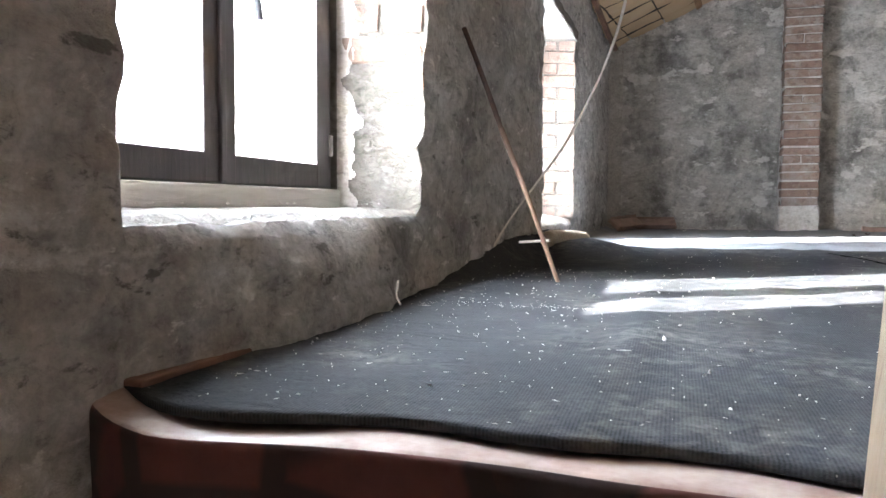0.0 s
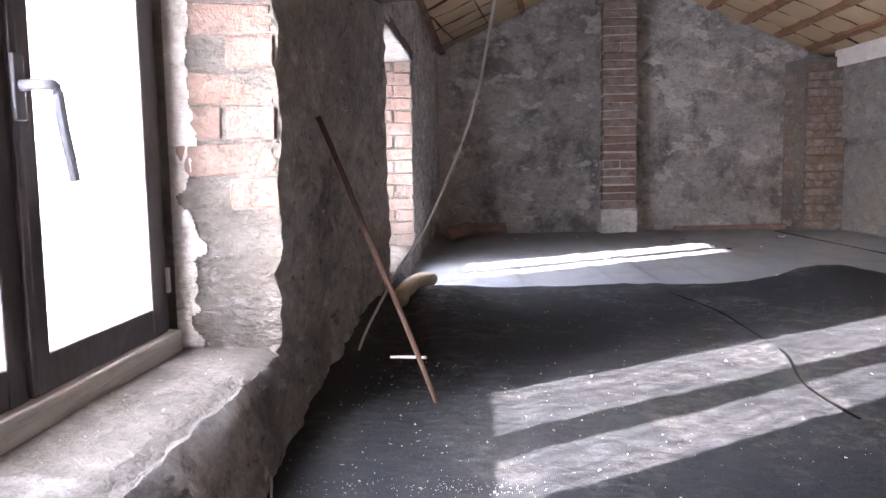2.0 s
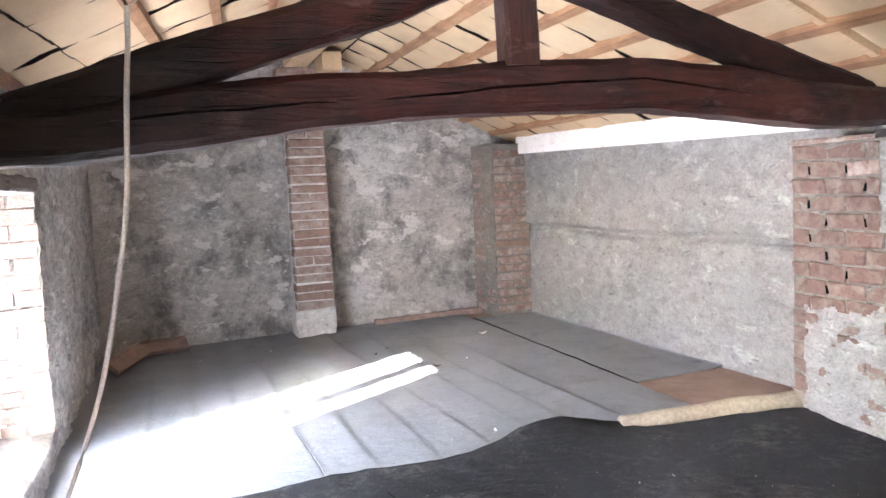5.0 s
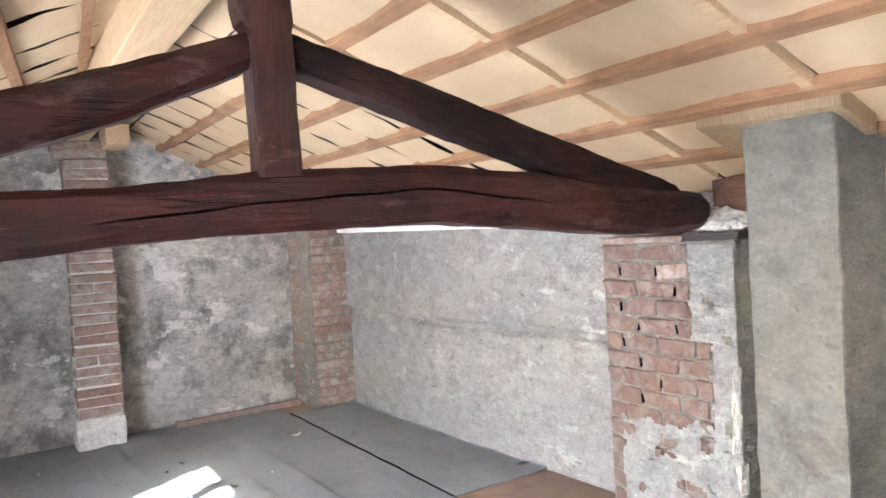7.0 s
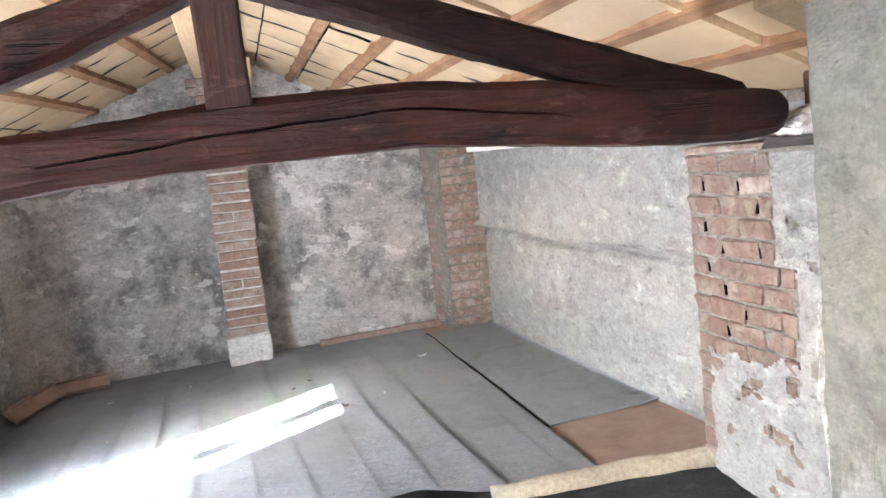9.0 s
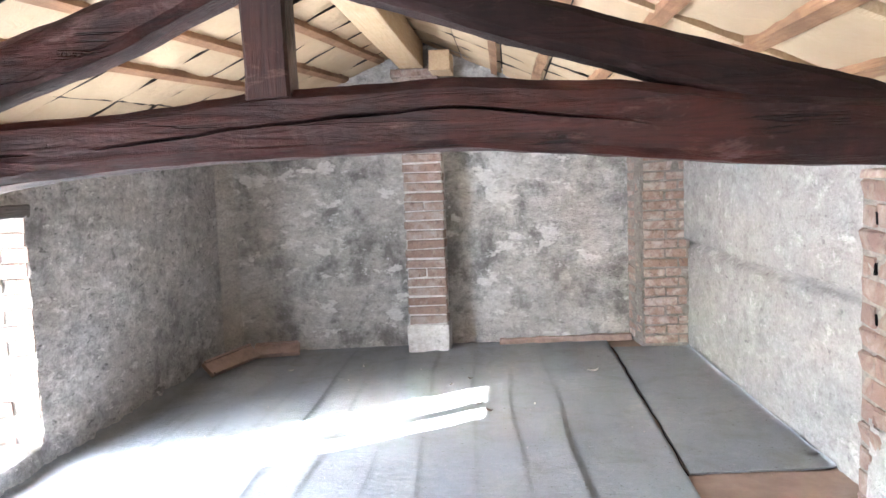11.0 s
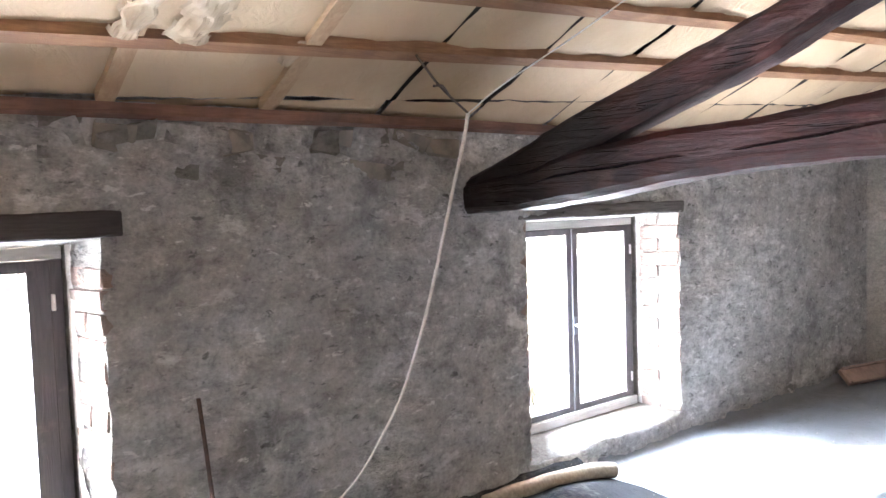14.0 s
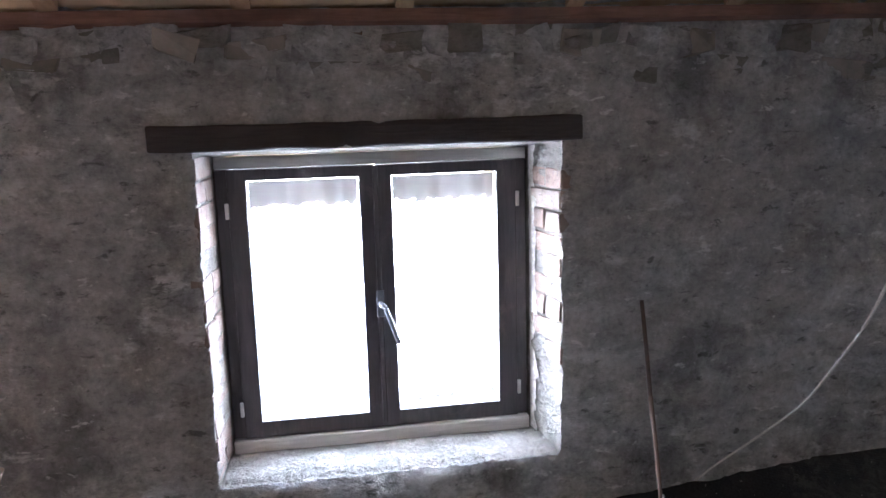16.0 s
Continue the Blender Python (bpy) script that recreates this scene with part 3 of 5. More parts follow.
# floor slab round the stair opening
HX0, HX1, HY1 = -0.02, 0.86, 0.915
fl = bmesh.new()
for x0, x1, y0, y1 in ((HX1, 3.45, SOUTH, 7.3), (-0.1, HX1, HY1, 7.3)):
    box(x0, x1, y0, y1, -0.16, -0.004 if x0 == HX1 else -0.0045, 0.0, bm=fl)
structure(link("floor", fl, M_BARE), "brown boarded attic floor with a stair opening", "floor")
lw = bmesh.new()
box(HX1, HX1 + 0.08, SOUTH, HY1 + 0.08, -2.45, -0.16, 0.0, bm=lw)
box(-0.1, HX1, HY1 + 0.02, HY1 + 0.1, -2.45, -0.16, 0.0, bm=lw)
structure(link("stairwell_wall", lw, M_EAST), "plain rendered wall of the stairwell", "wall")
structure(link("lower_floor", box(-0.5, 1.0, SOUTH, 1.0, -2.5, -2.4, 0.0), M_BARE), "brown floor at the foot of the stair", "floor")

# stair under the opening
stair = thing("staircase", "steep brown wooden stair rising through the floor opening", "stairs", (0.4, 0.5, -1.0))
for i in range(7):
    y1 = 0.852 - i * 0.2
    z = -0.3 - i * 0.25
    t = part("tread", box(0.03, 0.82, y1 - 0.22, y1 if i else 0.93, z - 0.035, z, 0.006), M_STAIR, stair)
    t.matrix_parent_inverse = Matrix.Translation((-0.4, -0.5, 1.0))
for x in (0.0, 0.82):
    bm = bmesh.new()
    q = [(0.85, -0.25), (0.85, -0.48), (-0.62, -2.32), (-0.62, -2.09)]
    a = [bm.verts.new((x + 0.005, y, z)) for y, z in q]
    c = [bm.verts.new((x + 0.035, y, z)) for y, z in q]
    bm.faces.new(a)
    bm.faces.new(c[::-1])
    for k in range(4):
        bm.faces.new((a[k], a[(k + 1) % 4], c[(k + 1) % 4], c[k]))
    t = part("stringer", bm, M_STAIR, stair)
    t.matrix_parent_inverse = Matrix.Translation((-0.4, -0.5, 1.0))

# ---- roof ----
LEFT_ROWS = (-0.12, 0.15, 0.42, 0.67, 0.93, 1.19)
RIGHT_ROWS = (2.075, 2.345, 2.63, 2.9, 3.16)


def left_x(x0, y):
    return x0 + 0.085 * (y - 3.4)


def under(x, y, drop):
    return Vector((x, y, roof_z(x) - drop))


WEST_STOPS = [-3.0 + 0.457 * k for k in range(8)] + [0.66, 1.127, 1.55, 2.02, 2.49, 2.92, 3.33, 3.75, 4.2, 4.65, 5.05, 5.4, 5.75, 6.1, 6.45, 6.8, 7.2]
EAST_STOPS = [-3.0 + 0.5 * k for k in range(7)] + [0.5, 0.9, 1.3, 1.7, 2.12, 2.76, 3.45, 4.1, 4.57, 4.9, 5.25, 5.6, 5.95, 6.3, 6.65, 7.0, 7.3]


def ceiling():
    bm = bmesh.new()
    rnd = random.Random(4)

    def panel(fx0, fx1, y0, y1, amp, drop):
        ph = rnd.random() * 50
        n = 9
        vv = []
        for i in range(n + 1):
            row = []
            for j in range(n + 1):
                u, v = i / n, j / n
                y = y0 + (y1 - y0) * v
                a, b = fx0(y), fx1(y)
                x = a + (b - a) * u
                puff = amp * (16 * u * (1 - u) * v * (1 - v)) ** 0.6
                crease = 0.009 * noise.noise(Vector((x * 9 + ph, y * 5, ph))) + 0.006 * noise.noise(Vector((x * 5, y * 24 + 8 * x, ph)))
                row.append(bm.verts.new(under(x, y, drop + puff + crease)))
            vv.append(row)
        for i in range(n):
            for j in range(n):
                bm.faces.new((vv[i][j], vv[i + 1][j], vv[i + 1][j + 1], vv[i][j + 1]))

    for side, rows, step in (("L", (-0.6, -0.36) + LEFT_ROWS + (1.45,), 0.465), ("R", (1.5, 1.79) + RIGHT_ROWS + (3.5,), 0.5)):
        for r in range(len(rows) - 1):
            stops = WEST_STOPS if side == "L" else EAST_STOPS
            for y, nxt in zip(stops, stops[1:]):
                st = nxt - y
                gap = rnd.choice((0.004, 0.01, 0.018, 0.028)) if side == "R" or y > 2.6 else rnd.choice((0.004, 0.008, 0.014))
                a, b = rows[r], rows[r + 1]
                if side == "L":
                    f0 = (lambda y, a=a: max(-0.45, min(1.47, left_x(a, y))) + 0.004)
                    f1 = (lambda y, b=b: max(-0.44, min(1.48, left_x(b, y))) - 0.004) if r < len(rows) - 2 else (lambda y: 1.49)
                else:
                    f0, f1 = (lambda y, a=a: a + 0.004), (lambda y, b=b: b - 0.004)
                if f1(y) - f0(y) > 0.03 or f1(y + st) - f0(y + st) > 0.03:
                    panel(f0, f1, y + rnd.uniform(0, gap), y + st - gap, rnd.uniform(0.003, 0.018), 0.002 + rnd.random() * 0.005)
    return structure(link("ceiling", bm, M_PAPER, True), "sloping roof lining of cream paper-faced insulation panels", "ceiling")


ceiling()
for name, xa, xb in (("roof_west", -0.7, RIDGE_X), ("roof_east", RIDGE_X, 3.9)):
    bm = bmesh.new()
    ends = [(xa, roof_z(xa) + 0.045), (xb, roof_z(xb) + 0.045), (xb, roof_z(xb) + 0.15), (xa, roof_z(xa) + 0.15)]
    a = [bm.verts.new((x, SOUTH - 0.2, z)) for x, z in ends]
    c = [bm.verts.new((x, 7.8, z)) for x, z in ends]
    bm.faces.new(a)
    bm.faces.new(c[::-1])
    for k in range(4):
        bm.faces.new((a[k], a[(k + 1) % 4], c[(k + 1) % 4], c[k]))
    structure(link(name, bm, M_DARK), "dark underside of the tiled roof slope", "roof")


def sloped_bar(x0, y0, x1, y1, half, drop0, drop1, seed, cuts=14, wob=0.004):
    """A squared bar under the roof slope from one plan point to the other."""
    bm = bmesh.new()
    d = Vector((x1 - x0, y1 - y0, 0)).normalized()
    s = Vector((-d.y, d.x, 0))
    rings = []
    for i in range(cuts + 1):
        f = i / cuts
        p = Vector((x0 + (x1 - x0) * f, y0 + (y1 - y0) * f, 0))
        w = wob * noise.noise(Vector((f * 6, seed, 2)))
        ring = []
        for o, dr in ((-half, drop0), (half, drop0), (half - 0.002, drop1), (-half + 0.002, drop1)):
            q = p + s * (o + w)
            ring.append(bm.verts.new((q.x, q.y, roof_z(q.x) - dr - w)))
        rings.append(ring)
    for i in range(cuts):
        for k in range(4):
            bm.faces.new((rings[i][k], rings[i][(k + 1) % 4], rings[i + 1][(k + 1) % 4], rings[i + 1][k]))
    bm.faces.new(rings[0][::-1])
    bm.faces.new(rings[-1])
    return bm


for n, x0 in enumerate(LEFT_ROWS):
    if n < 2:
        continue
    ya = max(SOUTH, 3.4 + (-0.03 - x0) / 0.085) if left_x(x0, SOUTH) < -0.03 else SOUTH
    yb = 7.0
    if ya >= yb - 0.3:
        continue
    b = link("batten", sloped_bar(left_x(x0, ya), ya, left_x(x0, yb), yb, 0.022, 0.0, 0.034, n), M_BATTEN)
    tagged(b, "orange pine batten nailed under the roof slope", "batten", "battens under the west slope")
for n, x0 in enumerate(RIGHT_ROWS):
    b = link("batten", sloped_bar(x0 + 0.02, SOUTH, x0 - 0.06, 7.2, 0.024, 0.0, 0.036, n + 20), M_BATTEN)
    tagged(b, "orange pine batten nailed under the roof slope", "batten", "battens under the east slope")
# wall plate strip along the eaves
b = link("eaves_board", sloped_bar(0.014, SOUTH, 0.07, 7.0, 0.014, 0.03, 0.06, 40, 40, 0.008), M_EAVES)
tagged(b, "reddish board along the top of the window wall", "board")
for n, y in enumerate((0.2, 0.66, 1.127, 1.55, 2.02, 2.49)):
    b = link("rafter", sloped_bar(0.05, y, 1.42, y - 0.02, 0.026, -0.01, 0.03, n + 60), M_RAFTER)
    tagged(b, "tan sawn rafter between insulation panels", "rafter", "rafters of the west slope")
for n, y in enumerate((0.5, 1.3, 2.12, 2.76, 3.45, 4.1)):
    b = link("rafter", sloped_bar(1.58, y - 0.01, 3.3, y + 0.01, 0.02, -0.01, 0.026, n + 80), M_PALE)
    tagged(b, "pale sawn rafter between insulation panels", "rafter", "rafters of the east slope")
rb = link("ridge_beam", box(1.375, 1.535, SOUTH, 6.93, 1.985, 2.16, 0.006, 20, 0.004), M_PALE)
tagged(rb, "pale squared timber ridge beam resting on the brick pilaster", "beam")
sb = link("beam_stub", box(1.6, 1.74, 6.62, 6.95, 1.93, 2.06, 0.006), M_PALE)
tagged(sb, "short pale timber offcut beside the ridge beam", "beam")

def torn_paper(x0, x1, y0, y1, seed, sag):
    """A loose crumpled flap of facing paper hanging under the slope."""
    def place(x, v):
        f = (x - x0) / (x1 - x0)
        y = y0 + (y1 - y0) * v + 0.018 * noise.noise(Vector((x * 30, v * 2, seed))) + 0.03 * (f - 0.5)
        fold = 0.014 * abs(noise.noise(Vector((x * 14, v * 4, seed)))) + 0.008 * noise.noise(Vector((x * 33, v * 9, seed)))
        return under(x, y, 0.02 + fold + sag * math.sin(math.pi * v) * (1 - 0.6 * f))
    bm = grid(span(x0, x1, 0.007), span(0, 1, 0.06), place, lambda x, v: v > 0.82 + 0.25 * noise.noise(Vector((x * 25, 3, seed))) or v < 0.1 - 0.2 * noise.noise(Vector((x * 21, 5, seed))))
    tagged(link("torn_paper", bm, M_TORN), "torn crumpled flap of cream facing paper under the roof", "paper", "torn flaps of roof paper")


torn_paper(0.335, 0.5, 1.96, 2.06, 2.0, 0.03)
torn_paper(0.345, 0.52, 2.08, 2.24, 7.0, 0.03)
torn_paper(0.275, 0.37, 2.42, 2.49, 11.0, 0.015)

# ---- truss ----
TY0, TY1 = 3.3, 3.47


def timber(name, stations, y0, y1, parent, seed, label="", cracked=0.0, material=None):
    """A hewn timber: stations are x, bottom and top; the section is chamfered and uneven."""
    bm = bmesh.new()
    rings = []
    fine = []
    for (xa, ba, ta), (xb, bb, tb) in zip(stations, stations[1:]):
        for k in range(16):
            f = k / 16
            fine.append((xa + (xb - xa) * f, ba + (bb - ba) * f, ta + (tb - ta) * f))
    fine.append(stations[-1])
    for x, lo, hi in fine:
        c = 0.022
        md = (lo + hi) / 2 + 0.012 * math.sin(x * 4.1 + seed)
        gash = cracked * max(0.0, min(1.0, (x - 1.12) / 0.12, (2.42 - x) / 0.2, 1.0)) * 0.03
        gash = max(gash, cracked * max(0.0, min(1.0, (x - 0.4) / 0.1, (0.98 - x) / 0.1)) * 0.022)
        sec = [(y0 + c, lo), (y1 - c, lo), (y1, lo + c), (y1, hi - c), (y1 - c, hi), (y0 + c, hi), (y0, hi - c), (y0 - 0.003, md + 0.0045), (y0 - 0.003 + gash, md), (y0 - 0.003, md - 0.0045), (y0, lo + c)]
        ring = []
        for y, z in sec:
            p = Vector((x, y, z))
            ring.append(bm.verts.new(p + 0.005 * noise.noise_vector(Vector((x * 4 + seed, y * 7, z * 7))) + 0.0035 * noise.noise_vector(Vector((x * 14, y * 30, z * 30)))))
        rings.append(ring)
    for a, b in zip(rings, rings[1:]):
        n = len(a)
        for k in range(n):
            bm.faces.new((a[k], a[(k + 1) % n], b[(k + 1) % n], b[k]))
    bm.faces.new(rings[0][::-1])
    bm.faces.new(rings[-1])
    return part(name, bm, material or M_TRUSS, parent, label)


truss = thing("roof_truss", "dark red-brown hewn timber king-post truss across the attic", "truss")
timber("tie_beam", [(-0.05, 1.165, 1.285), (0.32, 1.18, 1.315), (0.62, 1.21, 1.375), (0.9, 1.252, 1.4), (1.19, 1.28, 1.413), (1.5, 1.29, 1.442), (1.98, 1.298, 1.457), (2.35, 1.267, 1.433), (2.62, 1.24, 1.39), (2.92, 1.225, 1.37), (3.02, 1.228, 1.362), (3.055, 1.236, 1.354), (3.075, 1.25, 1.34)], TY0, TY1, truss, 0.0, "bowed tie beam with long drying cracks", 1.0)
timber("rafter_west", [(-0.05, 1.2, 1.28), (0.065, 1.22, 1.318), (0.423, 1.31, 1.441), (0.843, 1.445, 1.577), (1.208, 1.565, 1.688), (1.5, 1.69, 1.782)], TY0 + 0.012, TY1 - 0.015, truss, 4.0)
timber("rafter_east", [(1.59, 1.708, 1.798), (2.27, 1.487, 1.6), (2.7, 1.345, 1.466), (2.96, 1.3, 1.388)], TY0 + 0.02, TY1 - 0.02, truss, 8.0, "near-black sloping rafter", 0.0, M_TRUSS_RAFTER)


def king_post():
    bm = bmesh.new()
    rings = []
    for z, x0, x1 in ((1.425, 1.502, 1.61), (1.5, 1.503, 1.608), (1.6, 1.5, 1.606), (1.7, 1.497, 1.607), (1.78, 1.497, 1.603), (1.8, 1.478, 1.608), (1.84, 1.47, 1.606), (1.9, 1.47, 1.602), (2.0, 1.472, 1.6)):
        ring = []
        y0, y1, c = TY0 - 0.006, TY0 + 0.075, 0.008
        for x, y in ((x0 + c, y0), (x1 - c, y0), (x1, y0 + c), (x1, y1), (x0, y1), (x0, y0 + c)):
            p = Vector((x, y, z))
            ring.append(bm.verts.new(p + 0.004 * noise.noise_vector(p * 14)))
        rings.append(ring)
    for a, b in zip(rings, rings[1:]):
        for k in range(6):
            bm.faces.new((a[k], a[(k + 1) % 6], b[(k + 1) % 6], b[k]))
    bm.faces.new(rings[0][::-1])
    bm.faces.new(rings[-1])
    return part("king_post", bm, M_TRUSS_UP, truss)


king_post()
# white filler where the beam end meets the wall
bm = bmesh.new()
bmesh.ops.create_icosphere(bm, subdivisions=3, radius=1.0)
for v in bm.verts:
    v.co = Vector((3.2 + 0.08 * v.co.x, 3.36 + 0.12 * v.co.y, 1.25 + 0.05 * v.co.z)) + 0.025 * noise.noise_vector(v.co * 3.1) + 0.012 * noise.noise_vector(v.co * 9)
tagged(link("mortar_lump", bm, M_WHITE), "white mortar packed behind the beam end", "mortar")

tagged(link("timber_block", box(3.215, 3.4, 3.15, 3.4, 1.285, 1.41, 0.008, 8, 0.008, 4.0), M_EAVES), "brown timber block bedded in mortar on the pier", "block")

# ---- pillar ----
pillar = thing("concrete_pillar", "grey board-marked concrete pillar with a timber pad under the roof", "pillar")
bm = box(2.913, 3.16, 2.735, 3.028, -0.01, 1.542, 0.01, 24, 0.006, 2.0)
for v in bm.verts:
    v.co += 0.004 * noise.noise_vector(Vector((v.co.x * 3, v.co.y * 3, v.co.z * 14)))
part("shaft", bm, M_CONC, pillar)
pb = box(2.89, 3.07, 2.7, 3.18, 0, 0.062, 0.006, 10, 0.008)
for v in pb.verts:
    v.co.z += roof_z(v.co.x) - 0.066
part("timber_pad", pb, M_POST, pillar, "pale timber pad on the pillar head")

# ---- windows ----


def window(n, o, panes, zb, zt, label):
    y0, y1, z0, z1 = o["inner"]
    w = structure(new(f"window_{n}"), label, "window")
    xf, xb = FRAME_X, FRAME_X - 0.06
    # weathered fixed frame
    for a, c, d, e in ((y0, y0 + 0.042, z0 + 0.041, z1 - 0.037), (y1 - 0.042, y1, z0 + 0.041, z1 - 0.037)):
        part("frame_stile", box(xb, xf - 0.012, a, c, d, e, 0.003), M_FRAME, w)
    part("frame_head", box(xb, xf - 0.012, y0, y1, z1 - 0.036, z1, 0.003), M_GREYFRAME, w, "weathered grey frame head")
    part("frame_sill", box(xb - 0.02, xf + 0.012, y0, y1, z0 - 0.004, z0 + 0.04, 0.004), M_GREYFRAME, w, "weathered grey frame sill")
    mid = (panes[0][1] + panes[1][0]) / 2
    for k, (a, c) in enumerate(panes):
        s0, s1 = (y0 + 0.035, mid - 0.002) if k == 0 else (mid + 0.002, y1 - 0.035)
        sash = part("sash", box(xb + 0.005, xf, s0, a, z0 + 0.042, z1 - 0.038, 0.003), M_FRAME, w, "dark brown painted casement")
        part("stile", box(xb + 0.005, xf, c, s1, z0 + 0.042, z1 - 0.038, 0.003), M_FRAME, sash)
        part("top_rail", box(xb + 0.006, xf - 0.001, a - 0.003, c + 0.003, zt, z1 - 0.038, 0.003), M_FRAME, sash)
        part("bottom_rail", box(xb + 0.006, xf - 0.001, a - 0.003, c + 0.003, z0 + 0.042, zb, 0.003), M_FRAME, sash)
        pane = part("pane", box(xb + 0.022, xb + 0.026, a - 0.004, c + 0.004, zb - 0.004, zt + 0.004, 0.0), M_GLASS, sash)
        pane.visible_shadow = False
        for hz in (z0 + 0.14, z1 - 0.16):
            hy = s0 - 0.004 if k == 0 else s1 + 0.004
            part("hinge", box(xf - 0.004, xf + 0.006, hy - 0.006, hy + 0.006, hz - 0.024, hz + 0.024, 0.003), M_HINGE, sash, "white hinge cap")
    part("cover_strip", box(xf - 0.002, xf + 0.008, mid - 0.008, mid + 0.008, z0 + 0.045, z1 - 0.04, 0.003), M_FRAME, w)
    hz = z0 + 0.455
    h = part("handle", box(xf + 0.006, xf + 0.014, mid - 0.012, mid + 0.012, hz - 0.045, hz + 0.04, 0.003), M_HANDLE, w, "grey cast window handle")
    part("lever", tube([(xf + 0.012, mid, hz), (xf + 0.045, mid, hz), (xf + 0.054, mid + 0.01, hz - 0.004), (xf + 0.052, mid + 0.026, hz - 0.05), (xf + 0.05, mid + 0.05, hz - 0.122)], 0.0075, 10), M_HANDLE, h)
    # lace nets on the glass
    for k, (a, c) in enumerate(panes):
        net = grid(span(a + 0.004, c - 0.004, 0.012), span(zb - 0.005, zt - 0.004, 0.04),
                   lambda y, z: Vector((xb + 0.034 + 0.003 * math.sin(y * 95 + 2 * noise.noise(Vector((y * 6, z * 2, n)))), y, z + (0.01 * noise.noise(Vector((y * 30, k, n))) if z < zb + 0.01 else 0))))
        ob = link("lace_curtain", net, M_NET if n == 2 else M_LACE, True)
        tagged(ob, "thin white lace net fixed against the window pane", "curtain", "nets on the windows")
    return w


window(1, OPENINGS[0], ((1.085, 1.42), (1.519, 1.848)), 0.295, 1.05, "dark brown two-leaf casement window, closed, with weathered frame")
window(2, OPENINGS[1], ((3.79, 4.095), (4.175, 4.525)), 0.235, 1.045, "dark brown two-leaf casement window near the gable, closed")
window(3, OPENINGS[2], ((-1.57, -1.235), (-1.136, -0.807)), 0.295, 1.05, "unseen dark brown two-leaf casement window behind the stair, added for light from the south")
lin = link("lintel", box(-0.3, 0.026, -1.8, -0.55, 1.148, 1.219, 0.006, 24, 0.006, 9.0), M_LINTEL)
structure(lin, "blackened timber lintel over the unseen added window behind the stair", "lintel")
lin = link("lintel", box(-0.3, 0.042, 0.86, 2.05, 1.148, 1.219, 0.006, 24, 0.006, 1.0), M_LINTEL)
structure(lin, "blackened timber lintel over the window", "lintel")
lin = link("lintel", box(-0.3, 0.032, 3.58, 4.73, 1.132, 1.19, 0.008, 24, 0.009, 5.0), M_GREYBEAM)
structure(lin, "grey weathered timber lintel over the window by the truss end", "lintel")
for k, o in enumerate(OPENINGS):
    y0, y1, z0, z1 = o["face"]
    sl = grid(span(y0 + 0.012, y1 - 0.012, 0.03), span(0, 1, 0.1), lambda y, f: Vector((0.012 + f * (FRAME_X - 0.048), y, z0 + 0.012 + f * (o["inner"][2] - z0 - 0.01) - (0.014 if f < 0.05 else 0) + 0.007 * fbm((f * 2, y * 3, k), 2.0))))
    structure(link("sill", sl, M_MORTAR, True), "worn mortar window sill", "sill")

# ---- floor coverings ----


def black_z(x, y):
    z = 0.012 + 0.006 * fbm((x, y, 0), 5.0) + 0.003 * noise.noise(Vector((x * 13, y * 4, 0)))
    z += 0.003 * noise.noise(Vector((x * 7, y * 15 + 5 * x, 3)))
    z += 0.075 * math.exp(-((x - 0.02) / 0.055) ** 2) * max(0.0, min(1.0, (y - 2.1) / 0.7))
    z += 0.075 * math.exp(-((x - 1.95) / 0.3) ** 2) * math.exp(-((y - 4.06) / 0.16) ** 2)
    z += 0.05 * math.exp(-((x - 0.22) / 0.16) ** 2) * math.exp(-((y - 3.62) / 0.3) ** 2)
    z += 0.03 * math.exp(-((x - 2.9) / 0.4) ** 2) * math.exp(-((y - 3.8) / 0.15) ** 2)
    # soft folds along the lengths
    for f in (0.62, 0.98, 1.5, 1.78, 2.3):
        z += 0.0055 * math.exp(-((x - f - 0.07 * (y - 3) + 0.03 * math.sin(3 * y + f)) / 0.03) ** 2) * max(0.0, math.sin(y * 1.4 + f * 9))
    # a lapped seam
    z += 0.003 * max(0.0, 1 - abs(x - 1.2 - 0.05 * math.sin(y * 3)) / 0.035)
    return z


def black_edge(x):
    return 3.9 + 0.085 * x + 0.03 * math.sin(x * 2.6) + 0.02 * math.sin(x * 7.0) - 0.16 * max(0.0, x - 2.1)


def black_carpet():
    xs, vs = span(0.0, 3.42, 0.022), span(0, 1, 0.0055)

    def place(x, v):
        ya = (0.9 + 0.012 * math.sin(x * 23) + 0.03 * math.exp(-((x - 0.43) / 0.2) ** 2) + 0.06 * math.exp(-(x / 0.06) ** 2)) if x < 0.9 else 0.885 - min(0.6, (x - 0.9) * 4)
        y = ya + (black_edge(x) - ya) * v
        return Vector((x, y, black_z(x, y)))

    bm = grid(xs, vs, place)
    # the thickness of the felt along its free edges
    for e in [e for e in bm.edges if e.is_boundary]:
        a, b = e.verts
        if a.co.x > 0.001 or b.co.x > 0.001:
            c, d = bm.verts.new(a.co - Vector((0, 0, 0.009))), bm.verts.new(b.co - Vector((0, 0, 0.009)))
            bm.faces.new((a, b, d, c))
    return link("carpet", bm, M_BLACK, True)


tagged(black_carpet(), "dusty black ribbed felt carpet with a lapped seam", "carpet")


def cut_line(pts, r):
    return tube([(x, y, black_z(x, y)) for x, y in pts], r, 6)


